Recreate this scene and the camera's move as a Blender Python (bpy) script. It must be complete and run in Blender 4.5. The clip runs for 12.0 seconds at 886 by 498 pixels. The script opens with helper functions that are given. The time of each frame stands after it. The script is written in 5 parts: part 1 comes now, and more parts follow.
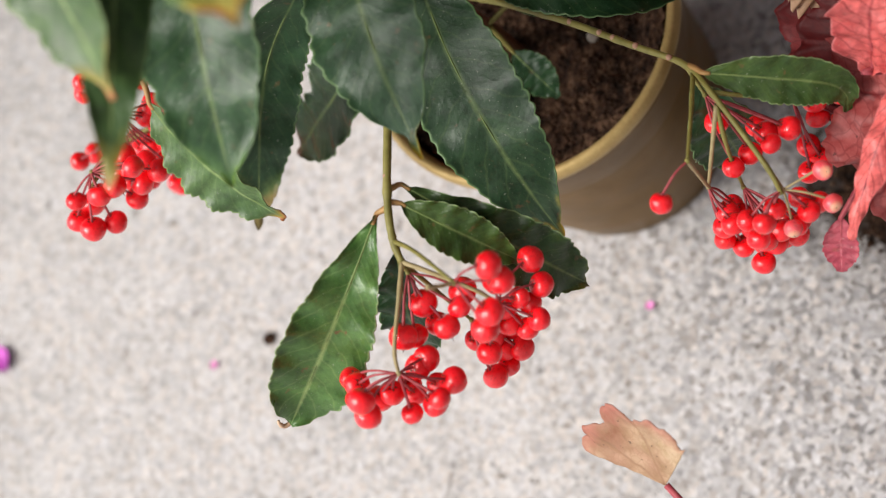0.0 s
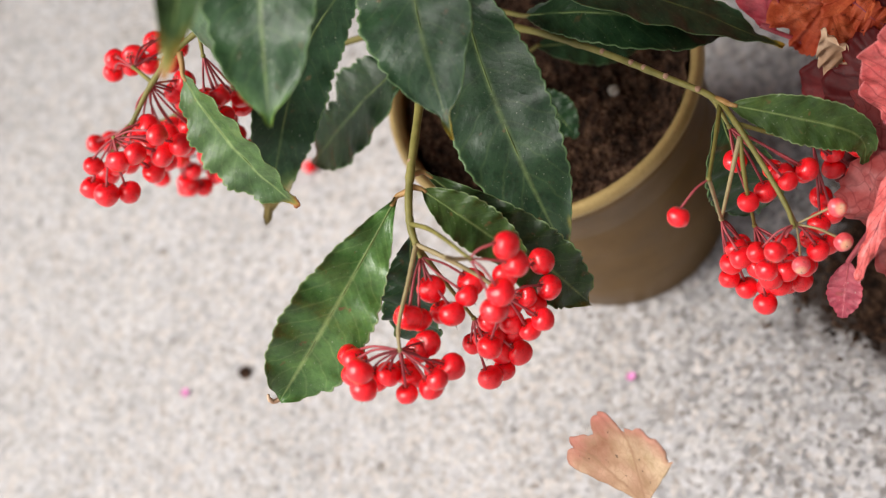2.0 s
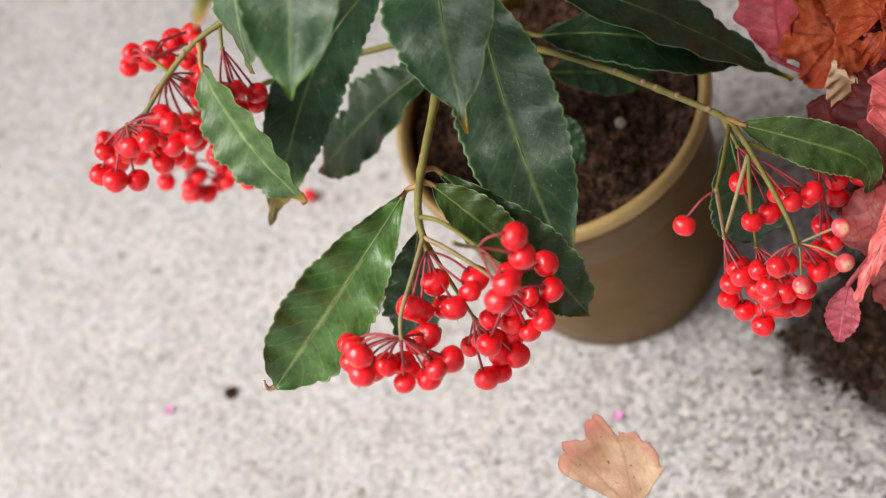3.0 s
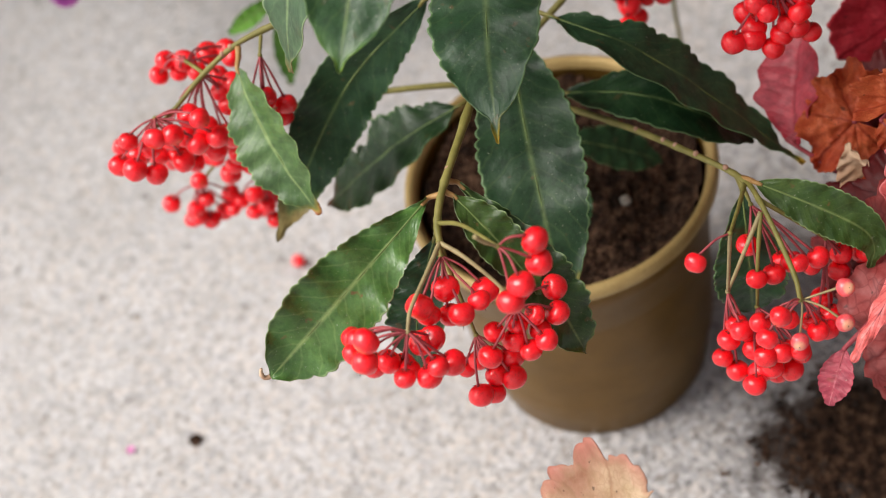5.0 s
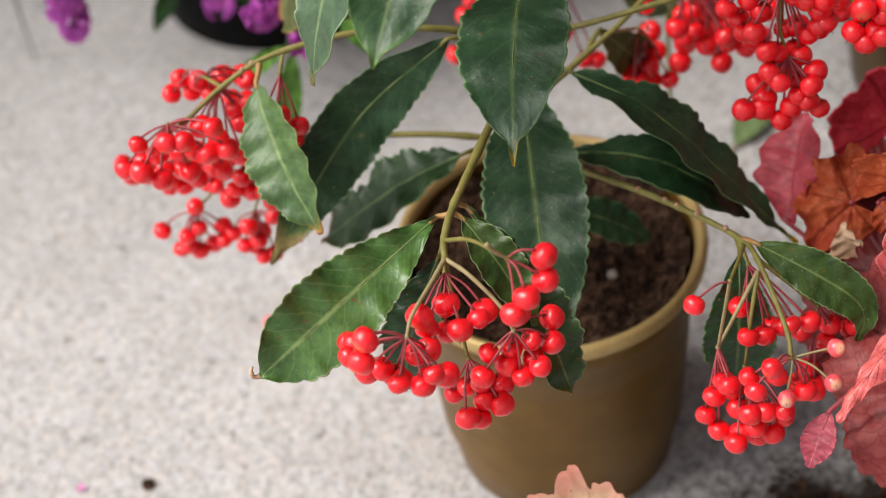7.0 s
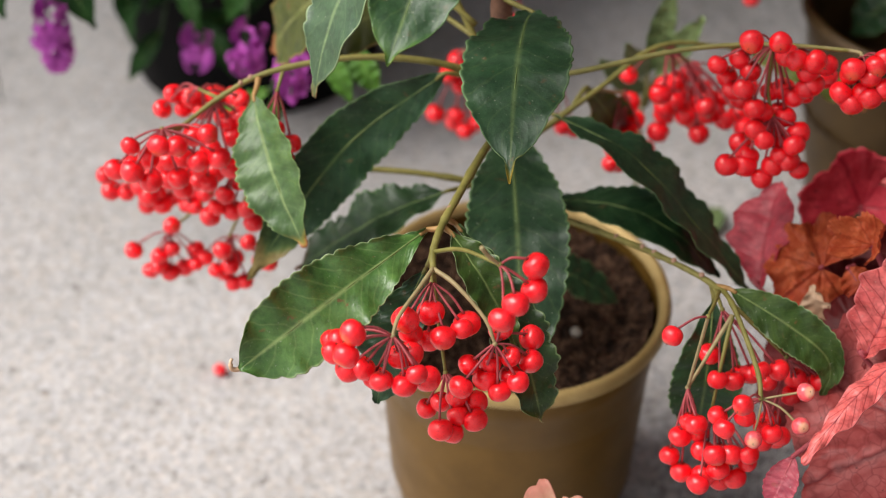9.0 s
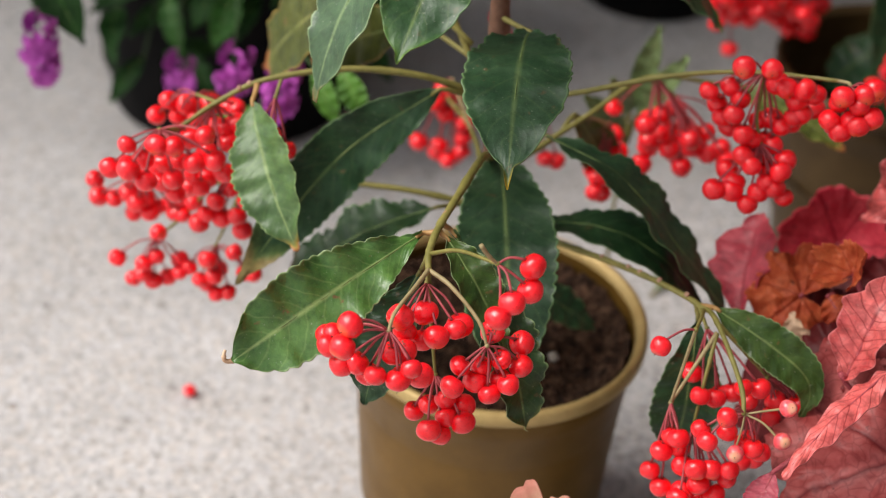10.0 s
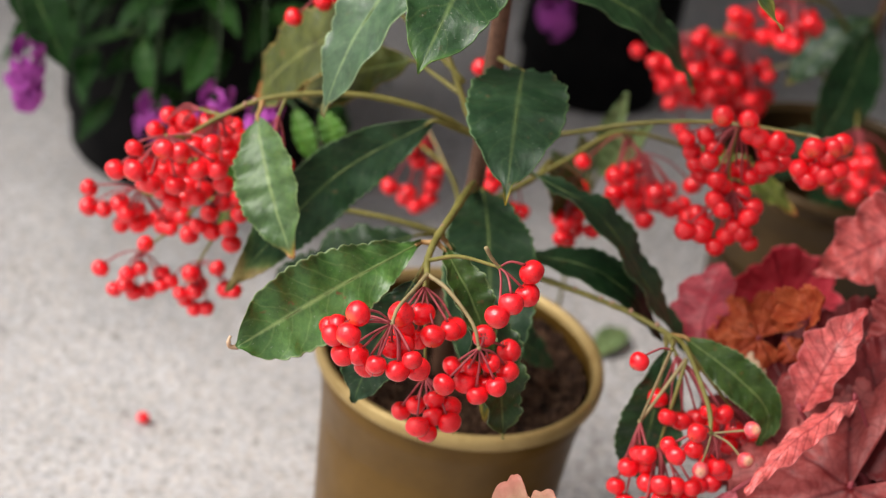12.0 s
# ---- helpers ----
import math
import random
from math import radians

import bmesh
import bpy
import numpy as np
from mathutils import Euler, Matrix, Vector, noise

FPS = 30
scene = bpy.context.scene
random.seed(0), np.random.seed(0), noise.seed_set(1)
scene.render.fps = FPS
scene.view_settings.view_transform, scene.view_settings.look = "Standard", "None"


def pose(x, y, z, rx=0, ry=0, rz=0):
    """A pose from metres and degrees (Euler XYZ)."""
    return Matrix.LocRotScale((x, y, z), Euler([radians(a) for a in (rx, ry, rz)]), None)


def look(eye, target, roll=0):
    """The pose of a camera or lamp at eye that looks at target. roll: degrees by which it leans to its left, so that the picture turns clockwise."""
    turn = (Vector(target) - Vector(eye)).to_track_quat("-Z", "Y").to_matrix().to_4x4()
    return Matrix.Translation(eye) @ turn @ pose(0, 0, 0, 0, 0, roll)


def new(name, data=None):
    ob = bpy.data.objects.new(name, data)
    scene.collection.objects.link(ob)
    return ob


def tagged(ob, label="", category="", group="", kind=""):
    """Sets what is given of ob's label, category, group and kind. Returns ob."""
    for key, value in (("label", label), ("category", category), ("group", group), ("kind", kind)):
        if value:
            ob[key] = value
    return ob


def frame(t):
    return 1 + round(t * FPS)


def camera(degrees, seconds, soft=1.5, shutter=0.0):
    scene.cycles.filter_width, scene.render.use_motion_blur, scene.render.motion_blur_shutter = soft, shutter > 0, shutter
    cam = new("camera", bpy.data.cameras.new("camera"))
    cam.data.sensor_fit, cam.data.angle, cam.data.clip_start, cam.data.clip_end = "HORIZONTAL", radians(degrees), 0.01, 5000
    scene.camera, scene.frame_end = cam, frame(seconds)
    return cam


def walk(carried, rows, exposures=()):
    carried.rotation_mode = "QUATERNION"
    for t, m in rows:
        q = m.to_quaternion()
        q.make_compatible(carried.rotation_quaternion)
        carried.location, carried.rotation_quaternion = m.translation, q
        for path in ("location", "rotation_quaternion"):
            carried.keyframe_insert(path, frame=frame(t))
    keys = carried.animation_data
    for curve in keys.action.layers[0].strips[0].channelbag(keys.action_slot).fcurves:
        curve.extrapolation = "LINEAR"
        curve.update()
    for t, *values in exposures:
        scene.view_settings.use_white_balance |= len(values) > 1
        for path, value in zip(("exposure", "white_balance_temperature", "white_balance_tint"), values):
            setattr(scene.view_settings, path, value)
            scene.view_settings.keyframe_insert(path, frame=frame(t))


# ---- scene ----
cam = camera(28.91, 12.0, soft=1.15)
PATH = [
    (0, (0.18013, -0.32606, 0.73851), (-0.05254, -0.07564, 0.12765), -58.664),
    (0.5, (0.16958, -0.34090, 0.73865), (-0.05085, -0.07396, 0.13024), -53.934),
    (1, (0.16037, -0.35499, 0.73606), (-0.05004, -0.07165, 0.13154), -49.321),
    (1.5, (0.15330, -0.36849, 0.73374), (-0.04920, -0.07004, 0.13380), -45.492),
    (2, (0.14388, -0.38408, 0.73088), (-0.04816, -0.06825, 0.13643), -41.066),
    (2.5, (0.13676, -0.40058, 0.72711), (-0.04705, -0.06683, 0.13989), -37.179),
    (3, (0.12753, -0.41857, 0.72169), (-0.04574, -0.06474, 0.14309), -32.879),
    (5, (0.09487, -0.48075, 0.69875), (-0.04164, -0.05502, 0.16012), -18.659),
    (5.5, (0.08688, -0.49347, 0.69216), (-0.04079, -0.05212, 0.16404), -15.769),
    (6, (0.07855, -0.50742, 0.68468), (-0.03977, -0.04957, 0.16856), -12.827),
    (6.5, (0.07338, -0.51865, 0.67680), (-0.03869, -0.04685, 0.17198), -10.544),
    (7, (0.06780, -0.52962, 0.66898), (-0.03688, -0.04426, 0.17555), -8.192),
    (9, (0.04250, -0.57526, 0.63843), (-0.02663, -0.04054, 0.19200), 0.247),
    (9.5, (0.03512, -0.58820, 0.62891), (-0.02410, -0.04099, 0.19640), 2.235),
    (10, (0.02570, -0.60232, 0.62022), (-0.02141, -0.04294, 0.20204), 4.308),
    (10.5, (0.01736, -0.61414, 0.61500), (-0.01933, -0.04602, 0.20770), 5.939),
    (11, (0.00859, -0.63039, 0.60752), (-0.01753, -0.05141, 0.21498), 7.698),
    (11.5, (-0.00087, -0.64510, 0.60333), (-0.01640, -0.05822, 0.22210), 9.202),
    (12, (-0.00977, -0.66268, 0.59889), (-0.01538, -0.06748, 0.23051), 10.608),
]
walk(cam, [(t, look(eye, target, roll)) for t, eye, target, roll in PATH])

cam.data.dof.use_dof = True
cam.data.dof.focus_distance = 0.597
cam.data.dof.aperture_fstop = 8.2

# ---- world, sun, exposure ----
world = bpy.data.worlds.new("sky")
scene.world = world
world.use_nodes = True
wn, wl = world.node_tree.nodes, world.node_tree.links
sky = wn.new("ShaderNodeTexSky")
sky.sky_type, sky.sun_disc = "NISHITA", False
sky.sun_elevation, sky.sun_rotation = radians(53), radians(-101)
soft_sky = wn.new("ShaderNodeHueSaturation")
soft_sky.inputs["Saturation"].default_value = 0.10
wl.new(sky.outputs["Color"], soft_sky.inputs["Color"])
wl.new(soft_sky.outputs["Color"], wn["Background"].inputs["Color"])
wn["Background"].inputs["Strength"].default_value = 0.115
sun = new("sun", bpy.data.lights.new("sun", "SUN"))
sun.data.energy, sun.data.angle, sun.data.color = 3.0, radians(38), (1.0, 0.96, 0.90)
sun.matrix_world = look((-0.74, -0.15, 1.0), (0, 0, 0))
scene.view_settings.exposure = 0.53


# ---- materials ----
def material(name, rough=0.5, metal=0.0, spec=0.5):
    m = bpy.data.materials.new(name)
    m.use_nodes = True
    b = m.node_tree.nodes["Principled BSDF"]
    b.inputs["Roughness"].default_value = rough
    b.inputs["Metallic"].default_value = metal
    b.inputs["Specular IOR Level"].default_value = spec
    return m, m.node_tree.nodes, m.node_tree.links, b


def ramp(nodes, links, source, stops):
    r = nodes.new("ShaderNodeValToRGB")
    while len(r.color_ramp.elements) < len(stops):
        r.color_ramp.elements.new(0.5)
    for e, (at, c) in zip(r.color_ramp.elements, stops):
        e.position, e.color = at, (*c, 1)
    links.new(source, r.inputs["Fac"])
    return r.outputs["Color"]


def coords(nodes, kind="Object"):
    return nodes.new("ShaderNodeTexCoord").outputs[kind]


def noise_of(nodes, links, vec, scale, detail=4.0, rough=0.55):
    n = nodes.new("ShaderNodeTexNoise")
    n.inputs["Scale"].default_value, n.inputs["Detail"].default_value = scale, detail
    n.inputs["Roughness"].default_value = rough
    links.new(vec, n.inputs["Vector"])
    return n.outputs["Fac"]


def voronoi_of(nodes, links, vec, scale, feature="F1", out="Distance"):
    n = nodes.new("ShaderNodeTexVoronoi")
    n.feature = feature
    n.inputs["Scale"].default_value = scale
    links.new(vec, n.inputs["Vector"])
    return n.outputs[out]


def math_of(nodes, links, op, a, b=0.0, clamp=False):
    n = nodes.new("ShaderNodeMath")
    n.operation, n.use_clamp = op, clamp
    for k, v in ((0, a), (1, b)):
        if isinstance(v, (int, float)):
            n.inputs[k].default_value = v
        else:
            links.new(v, n.inputs[k])
    return n.outputs[0]


def mix_of(nodes, links, fac, a, b, blend="MIX"):
    n = nodes.new("ShaderNodeMix")
    n.data_type, n.blend_type = "RGBA", blend
    for key, v in (("Factor", fac), ("A", a), ("B", b)):
        sock = [s for s in n.inputs if s.name == key and (s.type == "RGBA" or key == "Factor" and s.type == "VALUE")][0]
        if isinstance(v, (int, float)):
            sock.default_value = v
        elif isinstance(v, tuple):
            sock.default_value = (*v, 1)
        else:
            links.new(v, sock)
    return [s for s in n.outputs if s.type == "RGBA"][0]


def bump_of(nodes, links, bsdf, height, strength, distance):
    n = nodes.new("ShaderNodeBump")
    n.inputs["Strength"].default_value, n.inputs["Distance"].default_value = strength, distance
    links.new(height, n.inputs["Height"])
    links.new(n.outputs["Normal"], bsdf.inputs["Normal"])


def hue_shift(nodes, links, col, amount_v=0.2):
    """A slight change of brightness from piece to piece."""
    info = nodes.new("ShaderNodeObjectInfo").outputs["Random"]
    h = nodes.new("ShaderNodeHueSaturation")
    v = math_of(nodes, links, "MULTIPLY_ADD", info, amount_v)
    v.node.inputs[2].default_value = 1 - amount_v / 2
    links.new(v, h.inputs["Value"])
    links.new(col, h.inputs["Color"])
    return h.outputs["Color"]


def concrete():
    m, n, l, b = material("aggregate_concrete", 0.85, spec=0.3)
    c = coords(n)
    warp = n.new("ShaderNodeTexNoise")
    warp.inputs["Scale"].default_value, warp.inputs["Detail"].default_value = 260.0, 3.0
    l.new(c, warp.inputs["Vector"])
    bent = n.new("ShaderNodeVectorMath")
    bent.operation = "MULTIPLY_ADD"
    l.new(warp.outputs["Color"], bent.inputs[0])
    bent.inputs[1].default_value = (0.004, 0.004, 0.0)
    l.new(c, bent.inputs[2])
    cell = voronoi_of(n, l, bent.outputs[0], 370, out="Color")
    grey = n.new("ShaderNodeRGBToBW")
    l.new(cell, grey.inputs[0])
    stones = ramp(n, l, grey.outputs[0], [(0.15, (0.30, 0.285, 0.28)), (0.38, (0.50, 0.48, 0.475)), (0.85, (0.71, 0.685, 0.68))])
    sand = ramp(n, l, noise_of(n, l, c, 340, 8, 0.75), [(0.3, (0.34, 0.325, 0.32)), (0.5, (0.51, 0.49, 0.485)), (0.7, (0.68, 0.655, 0.645))])
    col = mix_of(n, l, 0.45, stones, sand)
    hue = n.new("ShaderNodeSeparateColor")
    l.new(cell, hue.inputs[0])
    col = mix_of(n, l, 1.0, col, ramp(n, l, hue.outputs[2], [(0.0, (1.04, 0.985, 0.94)), (0.4, (1, 1, 1)), (0.9, (0.97, 0.985, 1.02))]), "MULTIPLY")
    stain = ramp(n, l, noise_of(n, l, c, 14, 5, 0.6), [(0.3, (0.84, 0.83, 0.82)), (0.62, (0.98, 0.97, 0.965))])
    col = mix_of(n, l, 1.0, col, stain, "MULTIPLY")
    dots = ramp(n, l, noise_of(n, l, c, 130, 3, 0.6), [(0.29, (0.42, 0.39, 0.36)), (0.38, (1, 1, 1))])
    col = mix_of(n, l, 1.0, col, dots, "MULTIPLY")
    # a worn stretch towards +x: bare aggregate and dark pits, plus shade darkened in
    place = n.new("ShaderNodeSeparateXYZ")
    l.new(c, place.inputs[0])
    worn = math_of(n, l, "ADD", math_of(n, l, "MULTIPLY", place.outputs[0], 5.0), math_of(n, l, "MULTIPLY", noise_of(n, l, c, 9, 4, 0.6), 1.1))
    worn = math_of(n, l, "ADD", worn, math_of(n, l, "MULTIPLY", place.outputs[1], -1.5))
    worn = math_of(n, l, "SUBTRACT", worn, 0.30, True)
    bare = ramp(n, l, grey.outputs[0], [(0.18, (0.44, 0.435, 0.44)), (0.40, (0.74, 0.74, 0.75)), (0.80, (0.96, 0.96, 0.97))])
    pits = ramp(n, l, noise_of(n, l, c, 210, 4, 0.65), [(0.33, (0.42, 0.41, 0.40)), (0.47, (1, 1, 1))])
    bare = mix_of(n, l, 1.0, bare, pits, "MULTIPLY")
    col = mix_of(n, l, math_of(n, l, "MULTIPLY", worn, 0.95), col, mix_of(n, l, 1.0, col, bare, "MULTIPLY"))
    # soil rubbed into the surface beside the pots
    spot = n.new("ShaderNodeMapping")
    spot.inputs["Location"].default_value = (-0.134 / 0.062, 0.063 / 0.041, 0.0)
    spot.inputs["Scale"].default_value = (1 / 0.062, 1 / 0.041, 0.0)
    l.new(c, spot.inputs["Vector"])
    far = n.new("ShaderNodeVectorMath")
    far.operation = "LENGTH"
    l.new(spot.outputs[0], far.inputs[0])
    soft = math_of(n, l, "ADD", far.outputs["Value"], math_of(n, l, "MULTIPLY", math_of(n, l, "SUBTRACT", noise_of(n, l, c, 40, 6, 0.65), 0.5), 1.1))
    mud = ramp(n, l, math_of(n, l, "MULTIPLY", soft, 0.42), [(0.38, (1, 1, 1)), (0.45, (0.30, 0.30, 0.30)), (0.54, (0, 0, 0))])
    col = mix_of(n, l, math_of(n, l, "MULTIPLY", mud, 0.95), col, (0.026, 0.014, 0.009))
    l.new(col, b.inputs["Base Color"])
    h = math_of(n, l, "ADD", voronoi_of(n, l, c, 230), noise_of(n, l, c, 420, 5, 0.7))
    bump_of(n, l, b, h, 0.6, 0.0012)
    return m


def gold_plastic(name, dark, light):
    m, n, l, b = material(name, 0.38, 0.25, 0.35)
    c = coords(n)
    col = ramp(n, l, noise_of(n, l, c, 45, 5, 0.6), [(0.3, dark), (0.7, light)])
    col = mix_of(n, l, 1.0, col, ramp(n, l, noise_of(n, l, c, 900, 3), [(0.2, (0.85, 0.84, 0.8)), (0.8, (1.1, 1.1, 1.08))]), "MULTIPLY")
    l.new(col, b.inputs["Base Color"])
    l.new(math_of(n, l, "MULTIPLY_ADD", noise_of(n, l, c, 60, 4), 0.25), b.inputs["Roughness"])
    b.inputs["Roughness"].links[0].from_node.inputs[2].default_value = 0.3
    bump_of(n, l, b, noise_of(n, l, c, 1200, 3), 0.15, 0.0003)
    return m


def black_plastic():
    m, n, l, b = material("black_nursery_plastic", 0.6, 0, 0.06)
    c = coords(n)
    l.new(ramp(n, l, noise_of(n, l, c, 60, 4), [(0.3, (0.0025, 0.0025, 0.003)), (0.7, (0.006, 0.0055, 0.0055))]), b.inputs["Base Color"])
    bump_of(n, l, b, noise_of(n, l, c, 700, 3), 0.2, 0.0004)
    return m


def soil_material():
    m, n, l, b = material("potting_soil", 0.95, 0, 0.2)
    c = coords(n)
    col = ramp(n, l, noise_of(n, l, c, 170, 7, 0.7), [(0.36, (0.010, 0.005, 0.003)), (0.50, (0.058, 0.028, 0.016)), (0.66, (0.19, 0.105, 0.062))])
    l.new(col, b.inputs["Base Color"])
    h = math_of(n, l, "ADD", noise_of(n, l, c, 300, 6, 0.7), voronoi_of(n, l, c, 350))
    bump_of(n, l, b, h, 1.0, 0.004)
    return m


def leaf_material(name, dark, light, rib, tip=None, rough=0.3, margin=(0.12, 0.2, 0.08), spots=0.0, spec=0.32, tip_from=1.0, veins=0.13, net_much=0.03, net_scale=600):
    """Leathery leaf: u runs from stalk to tip, v from edge to edge with the midrib at 0.5."""
    m, n, l, b = material(name, rough, 0, spec)
    uv = coords(n, "UV")
    sep = n.new("ShaderNodeSeparateXYZ")
    l.new(uv, sep.inputs[0])
    u, v = sep.outputs[0], sep.outputs[1]
    off = math_of(n, l, "ABSOLUTE", math_of(n, l, "SUBTRACT", v, 0.5))
    c = coords(n)
    col = ramp(n, l, noise_of(n, l, c, 70, 5, 0.6), [(0.32, dark), (0.7, light)])
    worn = ramp(n, l, noise_of(n, l, c, 38, 5, 0.7), [(0.36, (0.80, 0.82, 0.84)), (0.52, (1, 1, 1)), (0.68, (1.18, 1.12, 1.08))])
    col = mix_of(n, l, 1.0, col, worn, "MULTIPLY")
    col = hue_shift(n, l, col, 0.35)
    # side veins run forward from the midrib
    run = math_of(n, l, "SUBTRACT", math_of(n, l, "MULTIPLY", u, 11.0), math_of(n, l, "MULTIPLY", off, 3.2))
    wob = math_of(n, l, "MULTIPLY_ADD", noise_of(n, l, c, 70, 2), 1.1)
    l.new(run, wob.node.inputs[2])
    saw = math_of(n, l, "ABSOLUTE", math_of(n, l, "SUBTRACT", math_of(n, l, "FRACT", wob), 0.5))
    vein = math_of(n, l, "SUBTRACT", 1.0, math_of(n, l, "MULTIPLY", saw, 12.0), True)
    fine = voronoi_of(n, l, c, net_scale, "DISTANCE_TO_EDGE")
    net = math_of(n, l, "SUBTRACT", 1.0, math_of(n, l, "MULTIPLY", fine, 9.0), True)
    col = mix_of(n, l, math_of(n, l, "MULTIPLY", vein, veins), col, rib)
    col = mix_of(n, l, math_of(n, l, "MULTIPLY", net, net_much), col, rib)
    mid = math_of(n, l, "SUBTRACT", 1.0, math_of(n, l, "MULTIPLY", off, 30.0), True)
    col = mix_of(n, l, math_of(n, l, "MULTIPLY", mid, 0.8), col, rib)
    edge = math_of(n, l, "MULTIPLY", math_of(n, l, "SUBTRACT", off, 0.470), 60.0, True)
    col = mix_of(n, l, math_of(n, l, "MULTIPLY", edge, 0.8), col, margin)
    if spots:
        sp = ramp(n, l, noise_of(n, l, c, 160, 3), [(0.66, (0, 0, 0)), (0.72, (1, 1, 1))])
        col = mix_of(n, l, math_of(n, l, "MULTIPLY", sp, spots), col, (0.16, 0.07, 0.03))
    if tip:
        reach = math_of(n, l, "ADD", u, math_of(n, l, "MULTIPLY", noise_of(n, l, c, 90, 4), 0.22))
        reach = math_of(n, l, "ADD", reach, math_of(n, l, "MULTIPLY", off, 0.12))
        t1 = math_of(n, l, "MULTIPLY", math_of(n, l, "SUBTRACT", reach, tip_from), 9.0, True)
        t2 = math_of(n, l, "MULTIPLY", math_of(n, l, "SUBTRACT", reach, tip_from + 0.06), 18.0, True)
        col = mix_of(n, l, t1, col, tip[0])
        col = mix_of(n, l, t2, col, tip[1])
    # dust and pale specks
    dust = ramp(n, l, noise_of(n, l, c, 900, 2, 0.5), [(0.69, (0, 0, 0)), (0.74, (1, 1, 1))])
    col = mix_of(n, l, math_of(n, l, "MULTIPLY", dust, 0.30), col, (0.42, 0.42, 0.34))
    blot = ramp(n, l, noise_of(n, l, c, 240, 5, 0.7), [(0.34, (0.62, 0.62, 0.6)), (0.5, (1, 1, 1)), (0.66, (1.25, 1.22, 1.15))])
    col = mix_of(n, l, 0.8, col, blot, "MULTIPLY")
    l.new(col, b.inputs["Base Color"])
    rg = math_of(n, l, "MULTIPLY_ADD", noise_of(n, l, c, 75, 5, 0.65), 0.14)
    rg.node.inputs[2].default_value = rough - 0.07
    l.new(rg, b.inputs["Roughness"])
    h = math_of(n, l, "SUBTRACT", math_of(n, l, "ADD", noise_of(n, l, c, 380, 5, 0.65), math_of(n, l, "MULTIPLY", noise_of(n, l, c, 110, 2), 0.55)), math_of(n, l, "MULTIPLY", math_of(n, l, "POWER", math_of(n, l, "MULTIPLY", saw, 2.0), 2.0), -0.42))
    bump_of(n, l, b, h, 0.30, 0.0008)
    return m


def berry_material(name, c1, c2, top, start=0.0026, much=0.75):
    m, n, l, b = material(name, 0.35, 0, 0.38)
    c = coords(n)
    sep = n.new("ShaderNodeSeparateXYZ")
    l.new(c, sep.inputs[0])
    col = ramp(n, l, noise_of(n, l, c, 260, 4, 0.6), [(0.3, c1), (0.72, c2)])
    flecks = ramp(n, l, noise_of(n, l, c, 1500, 3, 0.6), [(0.33, (0.62, 0.45, 0.4)), (0.45, (1, 1, 1))])
    col = mix_of(n, l, 0.7, col, flecks, "MULTIPLY")
    col = hue_shift(n, l, col, 0.3)
    pole = math_of(n, l, "MULTIPLY", math_of(n, l, "SUBTRACT", math_of(n, l, "MULTIPLY", sep.outputs[2], -1.0), start), 900.0, True)
    col = mix_of(n, l, math_of(n, l, "MULTIPLY", pole, much), col, top)
    l.new(col, b.inputs["Base Color"])
    b.inputs["Subsurface Weight"].default_value = 0.75
    b.inputs["Subsurface Radius"].default_value = (0.004, 0.0008, 0.0006)
    b.inputs["Subsurface Scale"].default_value = 0.5
    b.inputs["Coat Weight"].default_value = 0.6
    b.inputs["Coat Roughness"].default_value = 0.13
    bump_of(n, l, b, noise_of(n, l, c, 480, 4, 0.6), 0.5, 0.0006)
    return m


def stem_material(name, c1, c2, scale=300):
    m, n, l, b = material(name, 0.55, 0, 0.4)
    c = coords(n)
    l.new(ramp(n, l, noise_of(n, l, c, scale, 5, 0.65), [(0.3, c1), (0.7, c2)]), b.inputs["Base Color"])
    bump_of(n, l, b, noise_of(n, l, c, 900, 4), 0.35, 0.0004)
    return m


